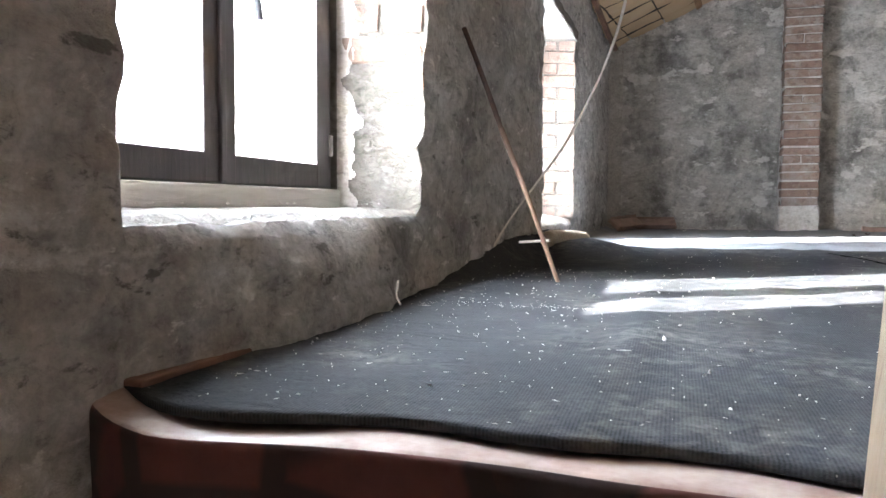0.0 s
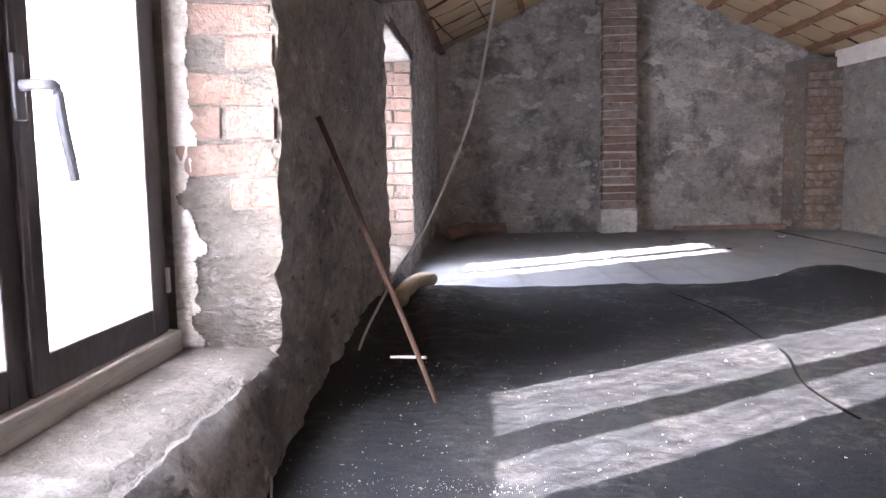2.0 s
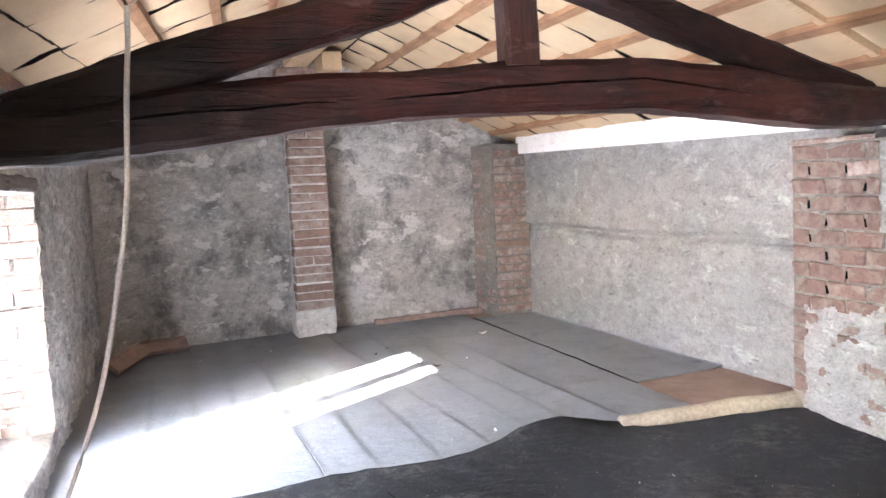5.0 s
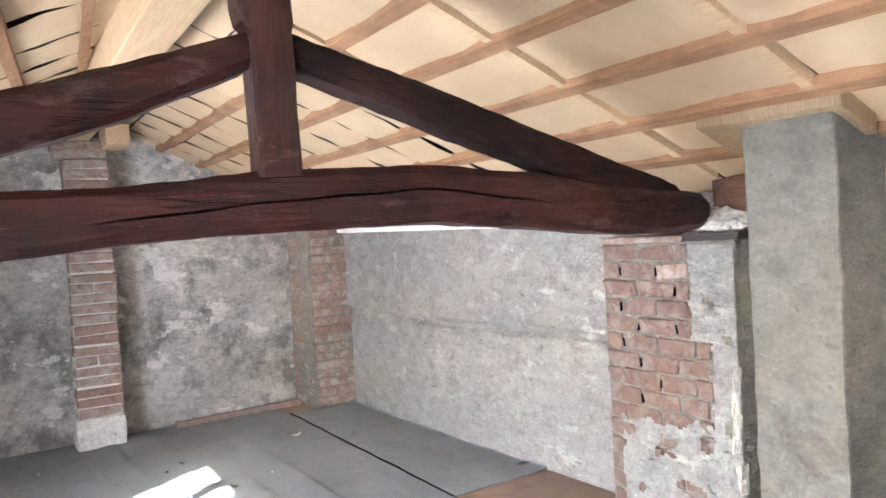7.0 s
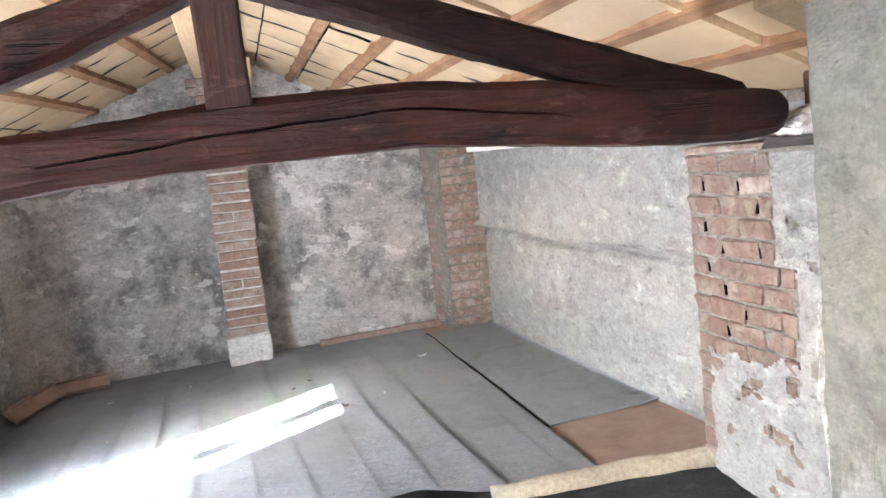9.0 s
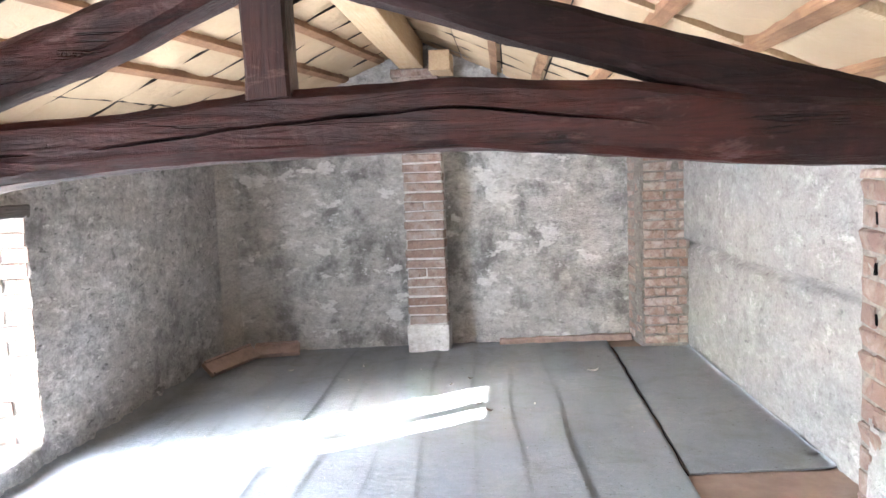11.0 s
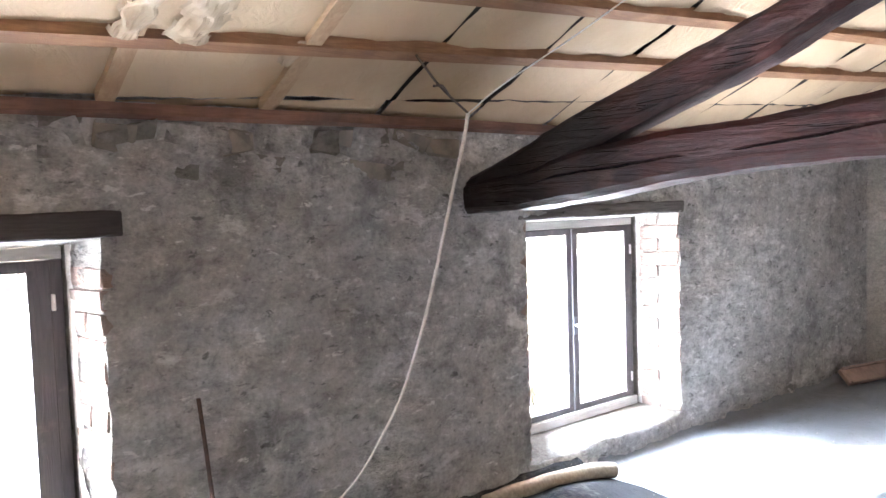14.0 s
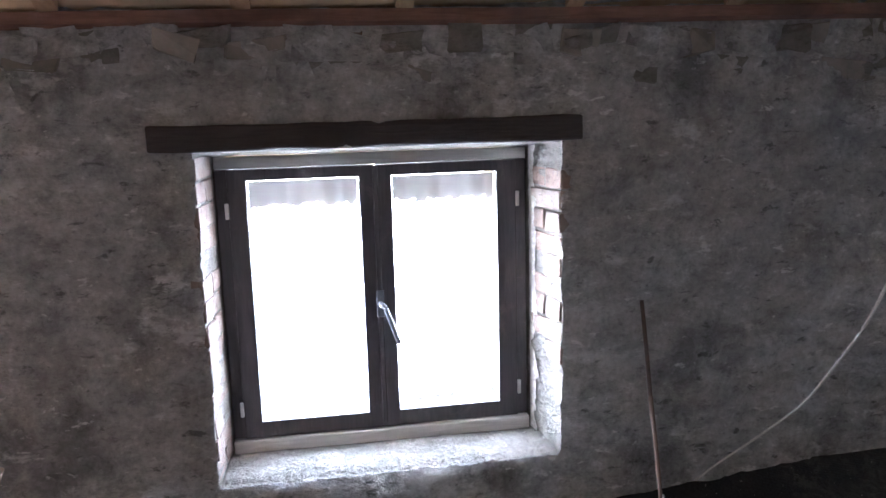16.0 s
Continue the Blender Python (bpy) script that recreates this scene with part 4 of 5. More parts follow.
seam = cut_line([(1.19, 3.77), (1.26, 3.34), (1.265, 2.97), (1.25, 2.66), (1.18, 2.34), (1.19, 2.09)], 0.0028)
tagged(link("carpet_seam", seam, M_GAP_SHADE), "black strip for the shade in the open seam between carpet lengths", "seam", kind="structure")

RIDGES = (0.36, 0.57, 0.77, 0.985, 1.19, 1.42, 1.63, 1.88, 2.09, 2.325, 2.6)


def lean(x, y):
    return -0.05 * (y - 5.4) * min(1.0, max(0.0, x - 0.3) / 1.5) + 0.012 * math.sin(y * 1.7 + x * 4.1) + 0.007 * math.sin(y * 4.3 + x * 9)


def grey_z(x, y):
    z = 0.008 + 0.004 * fbm((x, y, 2), 8.0)
    for k, r in enumerate(RIDGES):
        d = x - r - lean(r, y)
        z += (0.0048 + 0.0018 * math.sin(k * 2.3)) * (0.8 + 0.35 * math.sin(y * 1.9 + k * 1.3)) * (math.exp(-(d / 0.018) ** 2) if d > 0 else math.exp(-(d / 0.085) ** 2))
    z *= max(0.0, min(1.0, (y - 3.95) / 0.2))
    z += 0.04 * math.exp(-((x - 0.0) / 0.04) ** 2) * (y > 4.05)
    z += 0.05 * math.exp(-((x - 1.72) / 0.2) ** 2) * math.exp(-((y - 6.98) / 0.09) ** 2)
    return z


def felt_edge(bm):
    for e in [e for e in bm.edges if e.is_boundary]:
        a, b = e.verts
        q = [bm.verts.new(v) for v in (a.co, b.co, b.co - Vector((0, 0, 0.008)), a.co - Vector((0, 0, 0.008)))]
        bm.faces.new(q)
    return bm


EDGES = (0.0, 0.995, 1.43, 1.89, 2.335, 2.78)
for k in range(5):
    a, c = EDGES[k], EDGES[k + 1]

    def length_place(u, y, a=a, c=c, k=k):
        xa, xc = a + (lean(a, y) if k else 0), c + (lean(c, y) if k < 4 else 0)
        x = xa + (xc + (0.014 if k < 4 else -0.004) - xa) * u
        yy = y + (0.115 * x if y > 6.9 else 0) + 0.01 * noise.noise(Vector((x * 5, y, 0)))
        return Vector((x, yy, grey_z(x, yy) - (0.003 if u > 0.985 else 0.0)))

    g = felt_edge(grid(span(0, 1, 0.009 / (c - a)), span(3.72, 6.98, 0.05), length_place))
    tagged(link("felt_length", g, M_GREY, True), "dusty grey felt underlay length with soft folds", "carpet", "felt lengths on the floor")


def strip_place(x, y):
    e = east_x(y) - 0.012
    up = max(0.0, x - e + 0.02) * 0.12
    cur = 0.006 * math.exp(-(((x - 3.4) / 0.12) ** 2 + ((y - 4.68) / 0.1) ** 2))
    return Vector((min(x, e), y + 0.012 * noise.noise(Vector((x * 6, y, 1))) + (0.1 * (x - 2.8) if y < 4.8 else 0), 0.007 + up * 0.9 + cur + 0.004 * fbm((x, y, 5), 4.0)))


gap = tube([(2.783 + 0.004 * math.sin(y * 5) + 0.004 * math.sin(y * 17), y, 0.006) for y in span(4.62, 6.95, 0.08)], 0.0036, 6)
tagged(link("felt_gap", gap, M_GAP_SHADE), "black strip for the shade in the open gap between two felt lengths", "seam", kind="structure")
g = felt_edge(grid(span(2.79, 3.42, 0.03), span(4.64, 6.95, 0.05), strip_place))
tagged(link("felt_length", g, M_GREY, True), "narrow grey felt length turned up against the wall", "carpet", "felt lengths on the floor")


def roll(points, r, sides, label, seed):
    bm = tube(points, r, sides)
    for v in bm.verts:
        v.co += 0.012 * noise.noise_vector(v.co * 6 + Vector((seed, 0, 0)))
        v.co.z = max(v.co.z, 0.008)
    tagged(link("rolled_felt", bm, M_BEIGE, True), label, "carpet roll")


roll([(0.1, 3.3, 0.07), (0.1, 3.5, 0.075), (0.105, 3.7, 0.07), (0.13, 3.88, 0.06), (0.165, 3.99, 0.045)], 0.033, 14, "beige rolled felt edge beside the window wall", 1)
roll([(2.3, 4.02, 0.02), (2.6, 3.97, 0.035), (2.85, 3.93, 0.045), (3.08, 3.88, 0.055), (3.26, 3.83, 0.06)], 0.042, 14, "beige folded felt edge by the brick pier", 3)

# linoleum folded over the edge of the stair opening
def lino_place(x, s):
    """s runs from under the carpet over the fold and down the front."""
    r, y0, z0 = 0.01, 0.862, -0.012
    y0 += 0.003 * math.sin(x * 8) + 0.03 * math.exp(-((x - 0.43) / 0.2) ** 2)
    if s < 0.1:
        p = Vector((x, y0 + 0.1 - s, z0 + r))
    elif s < 0.116:
        a = (s - 0.1) / 0.016 * math.pi / 2
        p = Vector((x, y0 - r * math.sin(a), z0 + r * math.cos(a)))
    else:
        p = Vector((x, y0 - r, z0 - (s - 0.116)))
    if x < 0.14:
        k = (0.14 - x) / 0.12
        p.y += 0.06 * k * k
        p.z += 0.018 * k
    return p + 0.0022 * noise.noise_vector(p * 8)


lino = thing("linoleum", "red patterned linoleum folded over the stair edge", "floor covering")
FOLD = [0.1 + 0.016 * k / 5 for k in range(6)]
part("front", grid(span(0.03, 0.84, 0.02), FOLD[2:] + span(0.116, 0.4, 0.015)[1:], lino_place), M_LINO, lino, "dark red front with dark rings", True)
part("worn_top", grid(span(0.03, 0.84, 0.02), span(0, 0.1, 0.02) + FOLD[1:3], lino_place), M_LINO_GLARE, lino, "top strip with window glare put into its pale colour", True)
tb = link("edge_board", box(0.03, 0.062, 0.95, 1.3, 0.0, 0.02, 0.003, 6, 0.005), M_EAVES)
tagged(tb, "thin reddish board strip against the window wall", "board")

# ---- loose things ----
rail = thing("stair_rail", "pale planed pine rail leaning at the stair opening", "rail")
up = Vector((0.148, 0.415, 0.897)).normalized()
across = (Vector((1, 0, 0)) - up * up.x).normalized()
deep = up.cross(across)
corner = Vector((0.658, 0.55, 0.2995))
bm = bmesh.new()
rings = []
for k in range(13):
    d = -0.445 + k * (0.445 + 0.34) / 12
    ring = []
    for a, b in ((0.003, 0), (0.062, 0), (0.062, -0.06), (0.003, -0.06), (0, -0.057), (0, -0.003)):
        p = corner + up * d + across * a + deep * b
        ring.append(bm.verts.new(p + 0.0015 * noise.noise_vector(p * 12)))
    rings.append(ring)
for a, b in zip(rings, rings[1:]):
    for k in range(6):
        bm.faces.new((a[k], a[(k + 1) % 6], b[(k + 1) % 6], b[k])).material_index = 1 if k in (2, 3) else 0
bm.faces.new(rings[0][::-1])
bm.faces.new(rings[-1])
part("timber", bm, M_POST, rail).data.materials.append(M_RAIL_SHADE)
for d in (-0.16, -0.09, 0.05):
    p = corner + up * d + across * 0.018 + deep * -0.0595
    part("nail_hole", tube([p, p + deep * -0.0015], 0.005, 8), M_DARK, rail, "dark nail hole")

cord = thing("cord", "off-white cord hanging in a bow from the roof batten", "cord")
part("hanging_length", tube([(0.485, 2.93, 1.476), (0.482, 2.915, 1.4), (0.473, 2.885, 1.286), (0.46, 2.828, 1.071), (0.432, 2.796, 0.904), (0.4, 2.762, 0.751), (0.36, 2.735, 0.627), (0.308, 2.693, 0.5), (0.25, 2.645, 0.378), (0.18, 2.57, 0.265), (0.12, 2.46, 0.15), (0.098, 2.4, 0.09)], 0.006, 8, taper=0.55), M_ROPE, cord)
part("roof_length", tube([(0.485, 2.93, 1.476), (0.58, 3.0, 1.56), (0.75, 3.12, 1.68), (1.0, 3.24, 1.84), (1.3, 3.29, 1.99), (1.46, 3.29, 2.03)], 0.0022, 8), M_ROPE, cord)
tw = part("tie", tube([(0.485, 2.93, 1.478), (0.44, 2.86, 1.56), (0.41, 2.8, 1.65)], 0.0038, 6), M_STRING, cord, "dark twine tie")
part("tie_end", tube([(0.455, 2.885, 1.53), (0.49, 2.83, 1.55), (0.5, 2.79, 1.545)], 0.004, 6), M_STRING, tw)

stick = thing("stick", "thin stick with a dark iron upper half leaning on the wall", "stick")
top, bot = Vector((0.05, 2.234, 0.664)), Vector((0.309, 2.2, 0.01))
mid = top.lerp(bot, 0.4)
part("iron_half", tube([top, top.lerp(mid, 0.5) + Vector((0.002, 0, 0)), mid], 0.0065, 8), M_RUST, stick, "rusty iron upper half")
part("wooden_half", tube([mid, mid.lerp(bot, 0.5) + Vector((0.003, 0.002, 0)), bot], 0.0075, 8, taper=0.7), M_STICK, stick)
part("cross_piece", tube([(0.2, 2.245, 0.11), (0.285, 2.205, 0.118)], 0.0036, 8), M_ROPE, stick, "short pale cross piece")

coil = thing("coiled_strap", "flat white strap dropped in a loose coil on the carpet", "strap")
for k, (rx, ry) in enumerate(((0.085, 0.055), (0.07, 0.042))):
    pts = [(1.9 + rx * math.cos(a), 3.13 + ry * math.sin(a + 0.4), 0.03 + k * 0.007 + 0.005 * math.sin(3 * a)) for a in [i * 0.7854 for i in range(8)]]
    part("loop", tube(pts, 0.004, 8, closed=True), M_ROPE, coil)
part("tail", tube([(1.82, 3.06, 0.026), (1.86, 3.04, 0.03), (1.9, 3.03, 0.03), (1.92, 2.96, 0.026), (1.9, 2.9, 0.024), (1.91, 2.86, 0.024)], 0.004, 8), M_ROPE, coil)

curl = link("carpet_thread", tube([(0.082, 1.66, 0.06), (0.085, 1.65, 0.05), (0.09, 1.63, 0.035), (0.105, 1.61, 0.022)], 0.002, 8), M_ROPE)
tagged(curl, "short pale scrap of cord by the wall", "cord")


def hollow_tile(m, length, label):
    t = thing("terracotta_tile", label, "tile")
    bm = box(-0.055, 0.055, -length / 2, length / 2, 0.0, 0.03, 0.005, 6, 0.004)
    part("slab", bm, M_TERRA, t)
    for x in (-0.05, 0.05):
        part("lip", box(x - 0.008, x + 0.008, -length / 2 + 0.01, length / 2 - 0.01, 0.028, 0.045, 0.004), M_TERRA, t)
    t.matrix_world = m
    return t


hollow_tile(pose(0.2, 6.5, 0.055, 3, 42, -18), 0.48, "dusty terracotta roof tile lying askew on the felt")
hollow_tile(pose(0.42, 6.83, 0.045, 0, 35, -78), 0.32, "short dusty terracotta tile against the gable wall")
bb = link("skirting_scrap", box(2.0, 2.96, 7.1, 7.16, 0.0, 0.045, 0.006, 16, 0.012, 6.0), M_TERRA)
for v in bb.data.vertices:
    v.co.y += 0.115 * (v.co.x - 2.5) + 0.04
tagged(bb, "ragged brown strip along the foot of the gable wall", "strip")


def curl_scrap(name, x, y, z, size, turn, material, label, category):
    """A small dry curled scrap lying on the felt."""
    def place(u, v):
        w = 0.35 * size * math.sin(math.pi * min(1.0, max(0.02, u)))
        p = Vector(((u - 0.5) * size, (v - 0.5) * w, 0.25 * size * (2 * u - 1) ** 2 + 0.3 * w * (2 * v - 1) ** 2 + 0.001))
        return Matrix.Rotation(turn, 3, "Z") @ (p + 0.06 * size * noise.noise_vector(Vector((u * 4, v * 4, turn)))) + Vector((x, y, z))
    bm = grid(span(0, 1, 0.1), span(0, 1, 0.2), place)
    bmesh.ops.solidify(bm, geom=bm.faces[:], thickness=0.0012)
    tagged(link(name, bm, material, True), label, category, "scraps on the felt")


for x, y, size, turn in ((1.9, 5.61, 0.05, 0.5), (1.96, 5.48, 0.06, 2.2), (1.72, 6.0, 0.035, 1.1), (1.83, 6.12, 0.03, 2.8)):
    curl_scrap("dry_leaf", x, y, grey_z(x, y) + 0.004, size, turn, M_LEAF, "dry dark brown curled leaf on the felt", "leaf")
for x, y, size, turn in ((2.58, 6.26, 0.07, 0.4), (1.11, 6.47, 0.03, 1.9), (0.64, 6.4, 0.035, 0.2), (2.2, 5.6, 0.02, 1.0)):
    curl_scrap("paper_scrap", x, y, grey_z(x, y) + 0.004, size, turn, M_HINGE, "small white paper scrap on the felt", "scrap")


def crumbs():
    bm = bmesh.new()
    rnd = random.Random(11)
    for k in range(1700):
        if k < 620:
            x, y = 0.06 + abs(rnd.gauss(0, 0.4)), rnd.uniform(0.95, 2.6)
        elif k < 1350:
            x, y = rnd.uniform(0.05, 2.6), rnd.uniform(0.95, 3.7)
        else:
            x, y = rnd.uniform(0.3, 3.1), rnd.uniform(4.1, 6.8)
        z = black_z(x, y) if y < 3.9 else grey_z(x, y) + 0.004
        r = 0.00095 * math.exp(rnd.gauss(0, 0.5))
        if rnd.random() < 0.03:
            r *= 2.2
        if k % 11 == 0:
            x, y = rnd.uniform(0.1, 0.52), 1.735 + rnd.gauss(0, 0.02)
            z, r = black_z(x, y), 0.0009
        elif k % 14 == 1:
            x, y, z = rnd.uniform(-0.16, -0.02), rnd.uniform(1.0, 1.95), 0.206
        if x > 3.1:
            continue
        q = Euler((rnd.random() * 3, rnd.random() * 3, rnd.random() * 3)).to_matrix()
        if k % 9 == 4:
            q = Matrix.Rotation(rnd.random() * 6, 3, "Z") @ Matrix.Diagonal((4.5, 0.5, 0.5))
        vs = [bm.verts.new(Vector((x, y, z + r * 0.4)) + q @ Vector(c) * r * rnd.uniform(0.6, 1.3)) for c in ((1, 0, 0), (-1, 0, 0), (0, 1.4, 0), (0, -1.4, 0), (0, 0, 0.8), (0, 0, -0.8))]
        for a, b, c in ((0, 2, 4), (2, 1, 4), (1, 3, 4), (3, 0, 4), (2, 0, 5), (1, 2, 5), (3, 1, 5), (0, 3, 5)):
            bm.faces.new((vs[a], vs[b], vs[c]))
    return link("plaster_crumbs", bm, M_CRUMB)


tagged(crumbs(), "white plaster crumbs and grit scattered on the carpets", "debris", kind="stuff")

# ---- masonry pieces ----
PIECES = {}


def piece_mesh(key, dims, material, k, chip):
    if (key, k) not in PIECES:
        rnd = random.Random(k * 7 + len(key))
        bm = bmesh.new()
        bmesh.ops.create_cube(bm, size=1.0)
        for v in bm.verts:
            v.co = Vector((v.co.x * dims[0], v.co.y * dims[1], v.co.z * dims[2])) + Vector([rnd.uniform(-chip, chip) for _ in range(3)])
        bmesh.ops.bevel(bm, geom=bm.edges[:], offset=min(dims) * 0.085, segments=1, affect="EDGES")
        for v in bm.verts:
            v.co += Vector([rnd.uniform(-chip, chip) * 0.6 for _ in range(3)])
        bmesh.ops.recalc_face_normals(bm, faces=bm.faces[:])
        me = bpy.data.meshes.new(key)
        bm.to_mesh(me)
        bm.free()
        me.materials.append(material)
        PIECES[(key, k)] = me
    return PIECES[(key, k)]


def piece(name, key, dims, material, parent, m, chip=0.004):
    ob = new(name, piece_mesh(key, dims, material, random.randrange(5), chip))
    ob.parent = parent
    ob.matrix_basis = m
    return ob


random.seed(21)
# pilaster in the middle of the gable
pil = thing("pilaster", "narrow red brick pilaster with a whitewashed foot and pale joints", "pilaster")
part("core", box(1.372, 1.634, 6.8945, 7.3, 0.0, 1.97, 0.004, 30, 0.003), M_WHITE, pil, "pale mortar core")
foot = box(1.352, 1.65, 6.878, 7.2, 0.0, 0.205, 0.012, 0, 0.0)
bmesh.ops.subdivide_edges(foot, edges=foot.edges[:], cuts=4, use_grid_fill=True)
for v in foot.verts:
    v.co += 0.012 * noise.noise_vector(v.co * 13)
part("foot", foot, M_WHITE, pil, "flaking whitewashed foot")
COURSE = 0.0668
for i in range(27):
    z = 0.205 + COURSE * (i + 0.5)
    mat, key = (M_BRICK_DUSTY, "pd") if i in (15, 16, 19, 20, 25, 26) or random.random() < 0.6 else (M_BRICK, "pb")
    jit = random.uniform(-0.005, 0.005)
    if i % 7 != 5:
        piece("brick", key + "s", (0.272, 0.13, 0.057), mat, pil, pose(1.503 + jit, 6.949 + random.uniform(-0.004, 0.004), z, 0, random.uniform(-1, 1), random.uniform(-1, 1)), 0.005)
    else:
        for dx, w, kk in ((-0.07, 0.132, "h"), (0.07, 0.132, "h")):
            piece("brick", key + kk, (w, 0.13, 0.058), mat, pil, pose(1.503 + dx + jit, 6.949 + random.uniform(-0.005, 0.005), z, 0, random.uniform(-0.6, 0.6), random.uniform(-1.5, 1.5)))
piece("brick", "cap", (0.33, 0.15, 0.05), M_BRICK_DUSTY, pil, pose(1.47, 6.945, 1.957))
piece("brick", "cap2", (0.31, 0.14, 0.05), M_BRICK_DUSTY, pil, pose(1.48, 6.947, 1.897))

# pilaster in the corner
cp = thing("corner_pilaster", "red brick pilaster in the corner with one plastered cheek", "pilaster")
bm = bmesh.new()
plan = [(2.95, 7.36), (3.0, 6.968), (3.325, 6.955), (3.36, 7.4)]
rings = [[bm.verts.new(Vector((x, y, z)) + 0.008 * noise.noise_vector(Vector((x * 8, y * 8, z * 8)))) for x, y in plan] for z in span(0, 1.4, 0.05)]
for a, b in zip(rings, rings[1:]):
    for k in range(4):
        bm.faces.new((a[k], a[(k + 1) % 4], b[(k + 1) % 4], b[k]))
bm.faces.new(rings[-1])
part("core", bm, M_MORTAR, cp, "grey mortar core")
for i in range(20):
    z = 0.02 + COURSE * (i + 0.5)
    mat, key = (M_BRICK_DUSTY, "cd") if i < 4 or random.random() < 0.9 else (M_BRICK, "cb")
    lay = ((-0.078, 0.14), (0.075, 0.14)) if i % 2 else ((-0.035, 0.225), (0.118, 0.06))
    for dx, w in lay:
        piece("brick", key + f"{w}", (w, 0.1, 0.055), mat, cp, pose(3.163 + dx + random.uniform(-0.004, 0.004), 7.002 + random.uniform(-0.006, 0.004), z, 0, 0, random.uniform(-2, 1)))
    piece("brick", "cs", (0.1, 0.12, 0.055), M_BRICK_DUSTY, cp, pose(3.043, 7.05 + random.uniform(-0.01, 0.01), z, 0, 0, 8), 0.006)
    piece("brick", "cs2", (0.09, 0.16, 0.055), M_BRICK_WASHED if i % 3 else M_BRICK_DUSTY, cp, pose(3.012, 7.21, z, 0, 0, 8), 0.006)

# pier under the truss
pier = thing("brick_pier", "red brick pier with open joints, its foot smeared with render", "pier")
core = box(3.117, 3.5, 3.237, 3.89, 0.0, 1.19, 0.004, 30, 0.004)
part("core", core, M_MORTAR, pier, "pale grey mortar core")
PC = 0.0715
for i in range(16):
    z = 1.186 - PC * (i + 0.5)
    cuts_y = (3.888, 3.79, 3.6, 3.42, 3.34) if i % 2 else (3.886, 3.7, 3.505, 3.37, 3.34)
    end = 3.44 if i < 5 else 3.35
    for a, b in zip(cuts_y, cuts_y[1:]):
        b = max(b, end)
        if a - b < 0.03:
            continue
        l = round(a - b - 0.007, 3)
        x = 3.113 + 0.05 + random.uniform(-0.004, 0.003)
        mat = M_BRICK_DUSTY if i == 1 and a < 3.75 else M_BRICK_PIER
        piece("brick", f"pr{l}{mat.name}", (0.1, l, 0.064), mat, pier, pose(x, (a + b) / 2, z, random.uniform(-0.9, 0.9), 0, random.uniform(-1.2, 1.2)), 0.0065)
        if 1 <= i <= 8 and b > 3.45 and random.random() < 0.65:
            piece("open_joint", "oj", (0.008, 0.006, 0.03), M_GAP_SHADE, pier, pose(3.1135, b + random.uniform(-0.004, 0.004), z - 0.004, random.uniform(-8, 8)), 0.003)


def smear_gone(y, z):
    n1, n2 = noise.noise(Vector((y * 6, z * 6, 1))), noise.noise(Vector((y * 17, z * 22, 3)))
    foot = z < 0.5 + 0.05 * n1 + 0.02 * n2 and y < 3.815 + 0.02 * n2
    side = y < (3.435 if z > 0.83 else 3.345) + 0.015 * n1 + 0.01 * n2
    bare = noise.noise(Vector((y * 9, z * 13, 4))) > (0.36 if foot and not side else 0.45)
    return not (foot or side) or bare


smear = grid(span(3.238, 3.84, 0.01), span(0.0, 1.175, 0.01), lambda y, z: Vector((3.108 - 0.01 * fbm((2, y * 2, z * 2), 1.0) - 0.003 * noise.noise(Vector((y * 40, z * 40, 1))), y, z)), smear_gone)
part("render_smear", smear, M_EAST, pier, "grey render smeared over foot and side", True)
for i, (z, h) in enumerate(((0.67, 0.15), (0.52, 0.13), (0.36, 0.1), (0.26, 0.08))):
    piece("plaster_edge", f"pe{i}", (0.02, 0.022, h), M_PALEJOINT, pier, pose(3.113, 3.249 + 0.006 * math.sin(i * 2.0), z, 4 * math.sin(i * 3.0)), 0.009)
piece("tile_course", "top", (0.12, 0.42, 0.022), M_BRICK_DUSTY, pier, pose(3.165, 3.67, 1.201))
piece("tile_course", "top", (0.12, 0.24, 0.022), M_LINTEL, pier, pose(3.17, 3.34, 1.205))

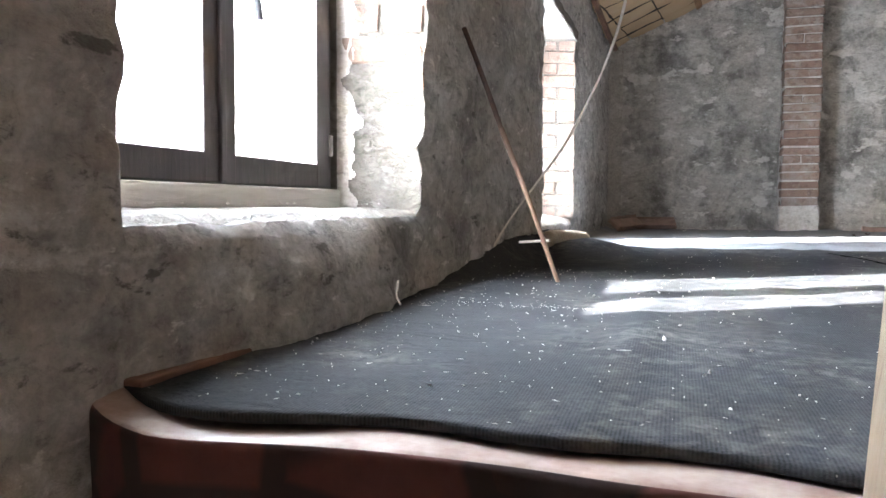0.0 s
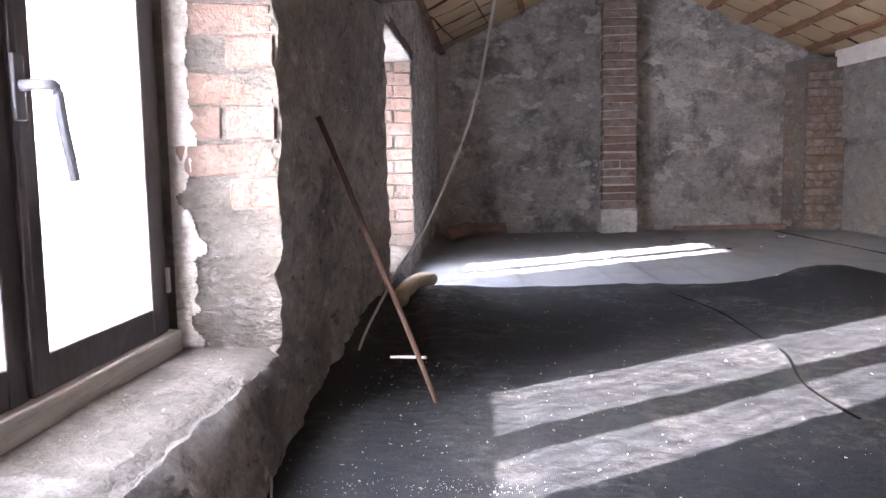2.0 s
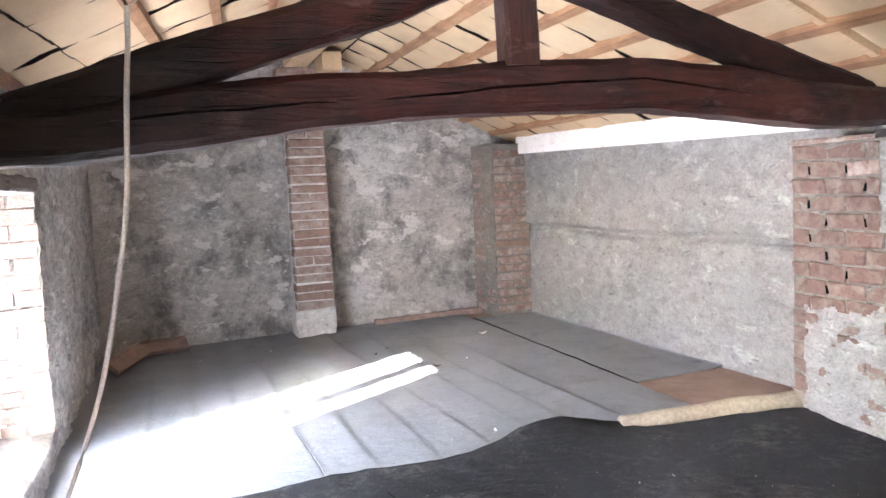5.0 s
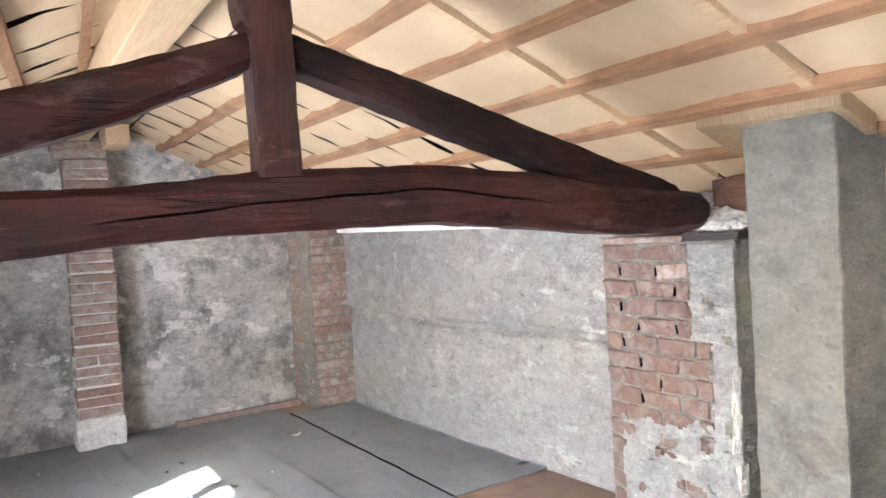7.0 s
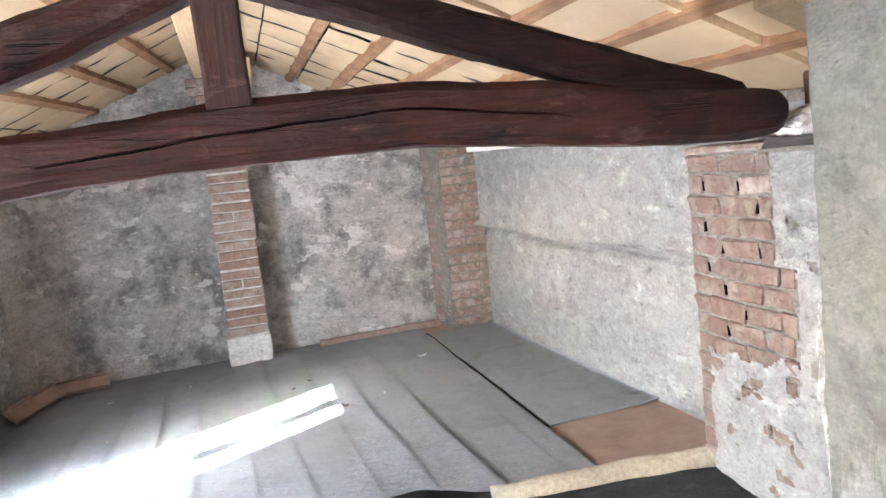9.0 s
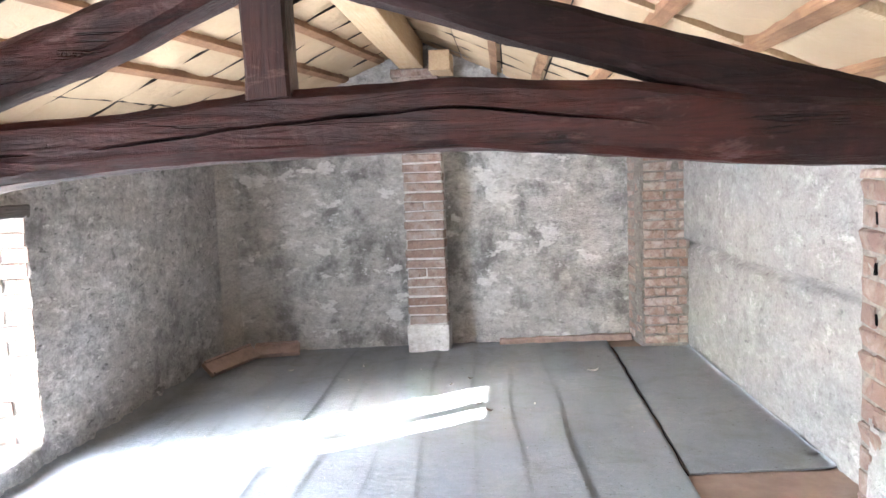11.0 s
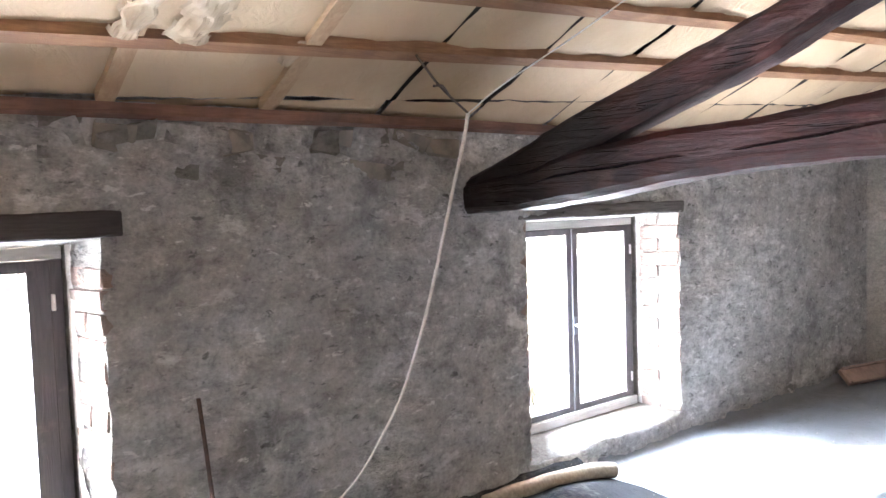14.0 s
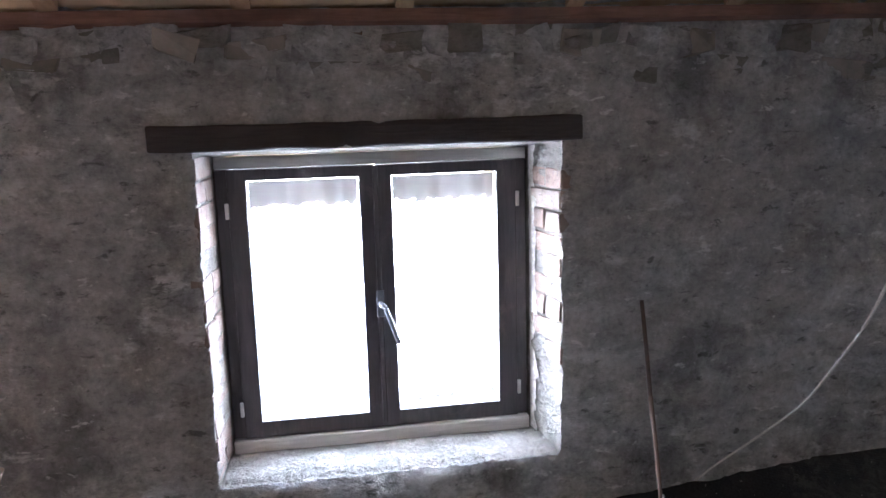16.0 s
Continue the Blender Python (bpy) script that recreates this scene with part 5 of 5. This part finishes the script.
# brick jambs of the two windows
for k, o in enumerate(OPENINGS):
    y0, y1, z0, z1 = o["face"]
    i0, i1 = o["inner"][:2]
    n = int((z1 - z0 - 0.01) / COURSE)
    for side, a, b in ((1, y1, i1), (-1, y0, i0)):
        depth = FACE_X - FRAME_X + 0.06
        turn = -math.degrees(math.atan2(b - a, depth))
        for i in range(n):
            z = z0 + 0.02 + COURSE * (i + 0.5)
            if k == 0 and side == 1 and z < 0.4:
                continue
            lay = ((0.5, 0.19),) if i % 2 else ((0.25, 0.093), (0.75, 0.091))
            for f, l in lay:
                if k == 0 and random.random() < 0.2:
                    continue
                x = FACE_X - 0.003 - f * (FACE_X - FRAME_X - 0.004)
                y = a + (b - a) * (FACE_X - x) / depth + side * ((0.0165 if k == 0 else 0.0155) + random.uniform(-0.0015, 0.0015))
                mat = M_BRICK_JAMB if (side == 1 and z > (0.75 if k == 1 else 0.6) and random.random() < 0.7) else M_BRICK_WASHED
                piece("brick", f"j{l}{mat.name}", (l, 0.04, 0.06), mat, wall_west, pose(x, y, z + random.uniform(-0.002, 0.002), 0, random.uniform(-1, 1), turn), 0.003)

# ragged white plaster on the jambs beside the frames
for o in OPENINGS[:2]:
    y0, y1, z0, z1 = o["face"]
    b = o["inner"][1]
    strip = grid(span(0.55, 1.0, 0.012), span(z0 + 0.02, z1 - 0.01, 0.004),
                 lambda f, z: Vector((FACE_X + f * (FRAME_X - FACE_X), y1 + (b - y1) * f * 0.773 - 0.005 - 0.002 * noise.noise(Vector((f * 20, 1, z * 30))), z)),
                 lambda f, z: f < 0.8 + 0.14 * noise.noise(Vector((1, y1, z * 9))) + 0.1 * noise.noise(Vector((f * 5, y1, z * 31))))
    part("plaster_strip", strip, M_WHITE, wall_west, "ragged white plaster beside the window frame", True)

# rubble showing along the top of the window wall
rnd = random.Random(5)
for i in range(72):
    y = 0.3 + i * 0.042 + rnd.uniform(-0.03, 0.03)
    if y > 3.2:
        break
    upper = i % 3 != 1
    w, h = rnd.uniform(0.07, 0.16), rnd.uniform(0.045, 0.1)
    z = 1.44 + rnd.uniform(-0.03, 0.012) if upper else 1.355 + rnd.uniform(-0.04, 0.035)
    mat = M_BRICK_PIER if i % 23 == 3 else rnd.choice((M_STONE, M_WEST, M_WEST, M_WEST, M_MORTAR))
    piece("stone", f"st{i % 9}{mat.name}", (0.06, w, h), mat, wall_west, pose((0.004 if upper else -0.004) + rnd.uniform(-0.012, 0.004), y, z, rnd.uniform(-12, 12), 0, rnd.uniform(-6, 6)), 0.014)
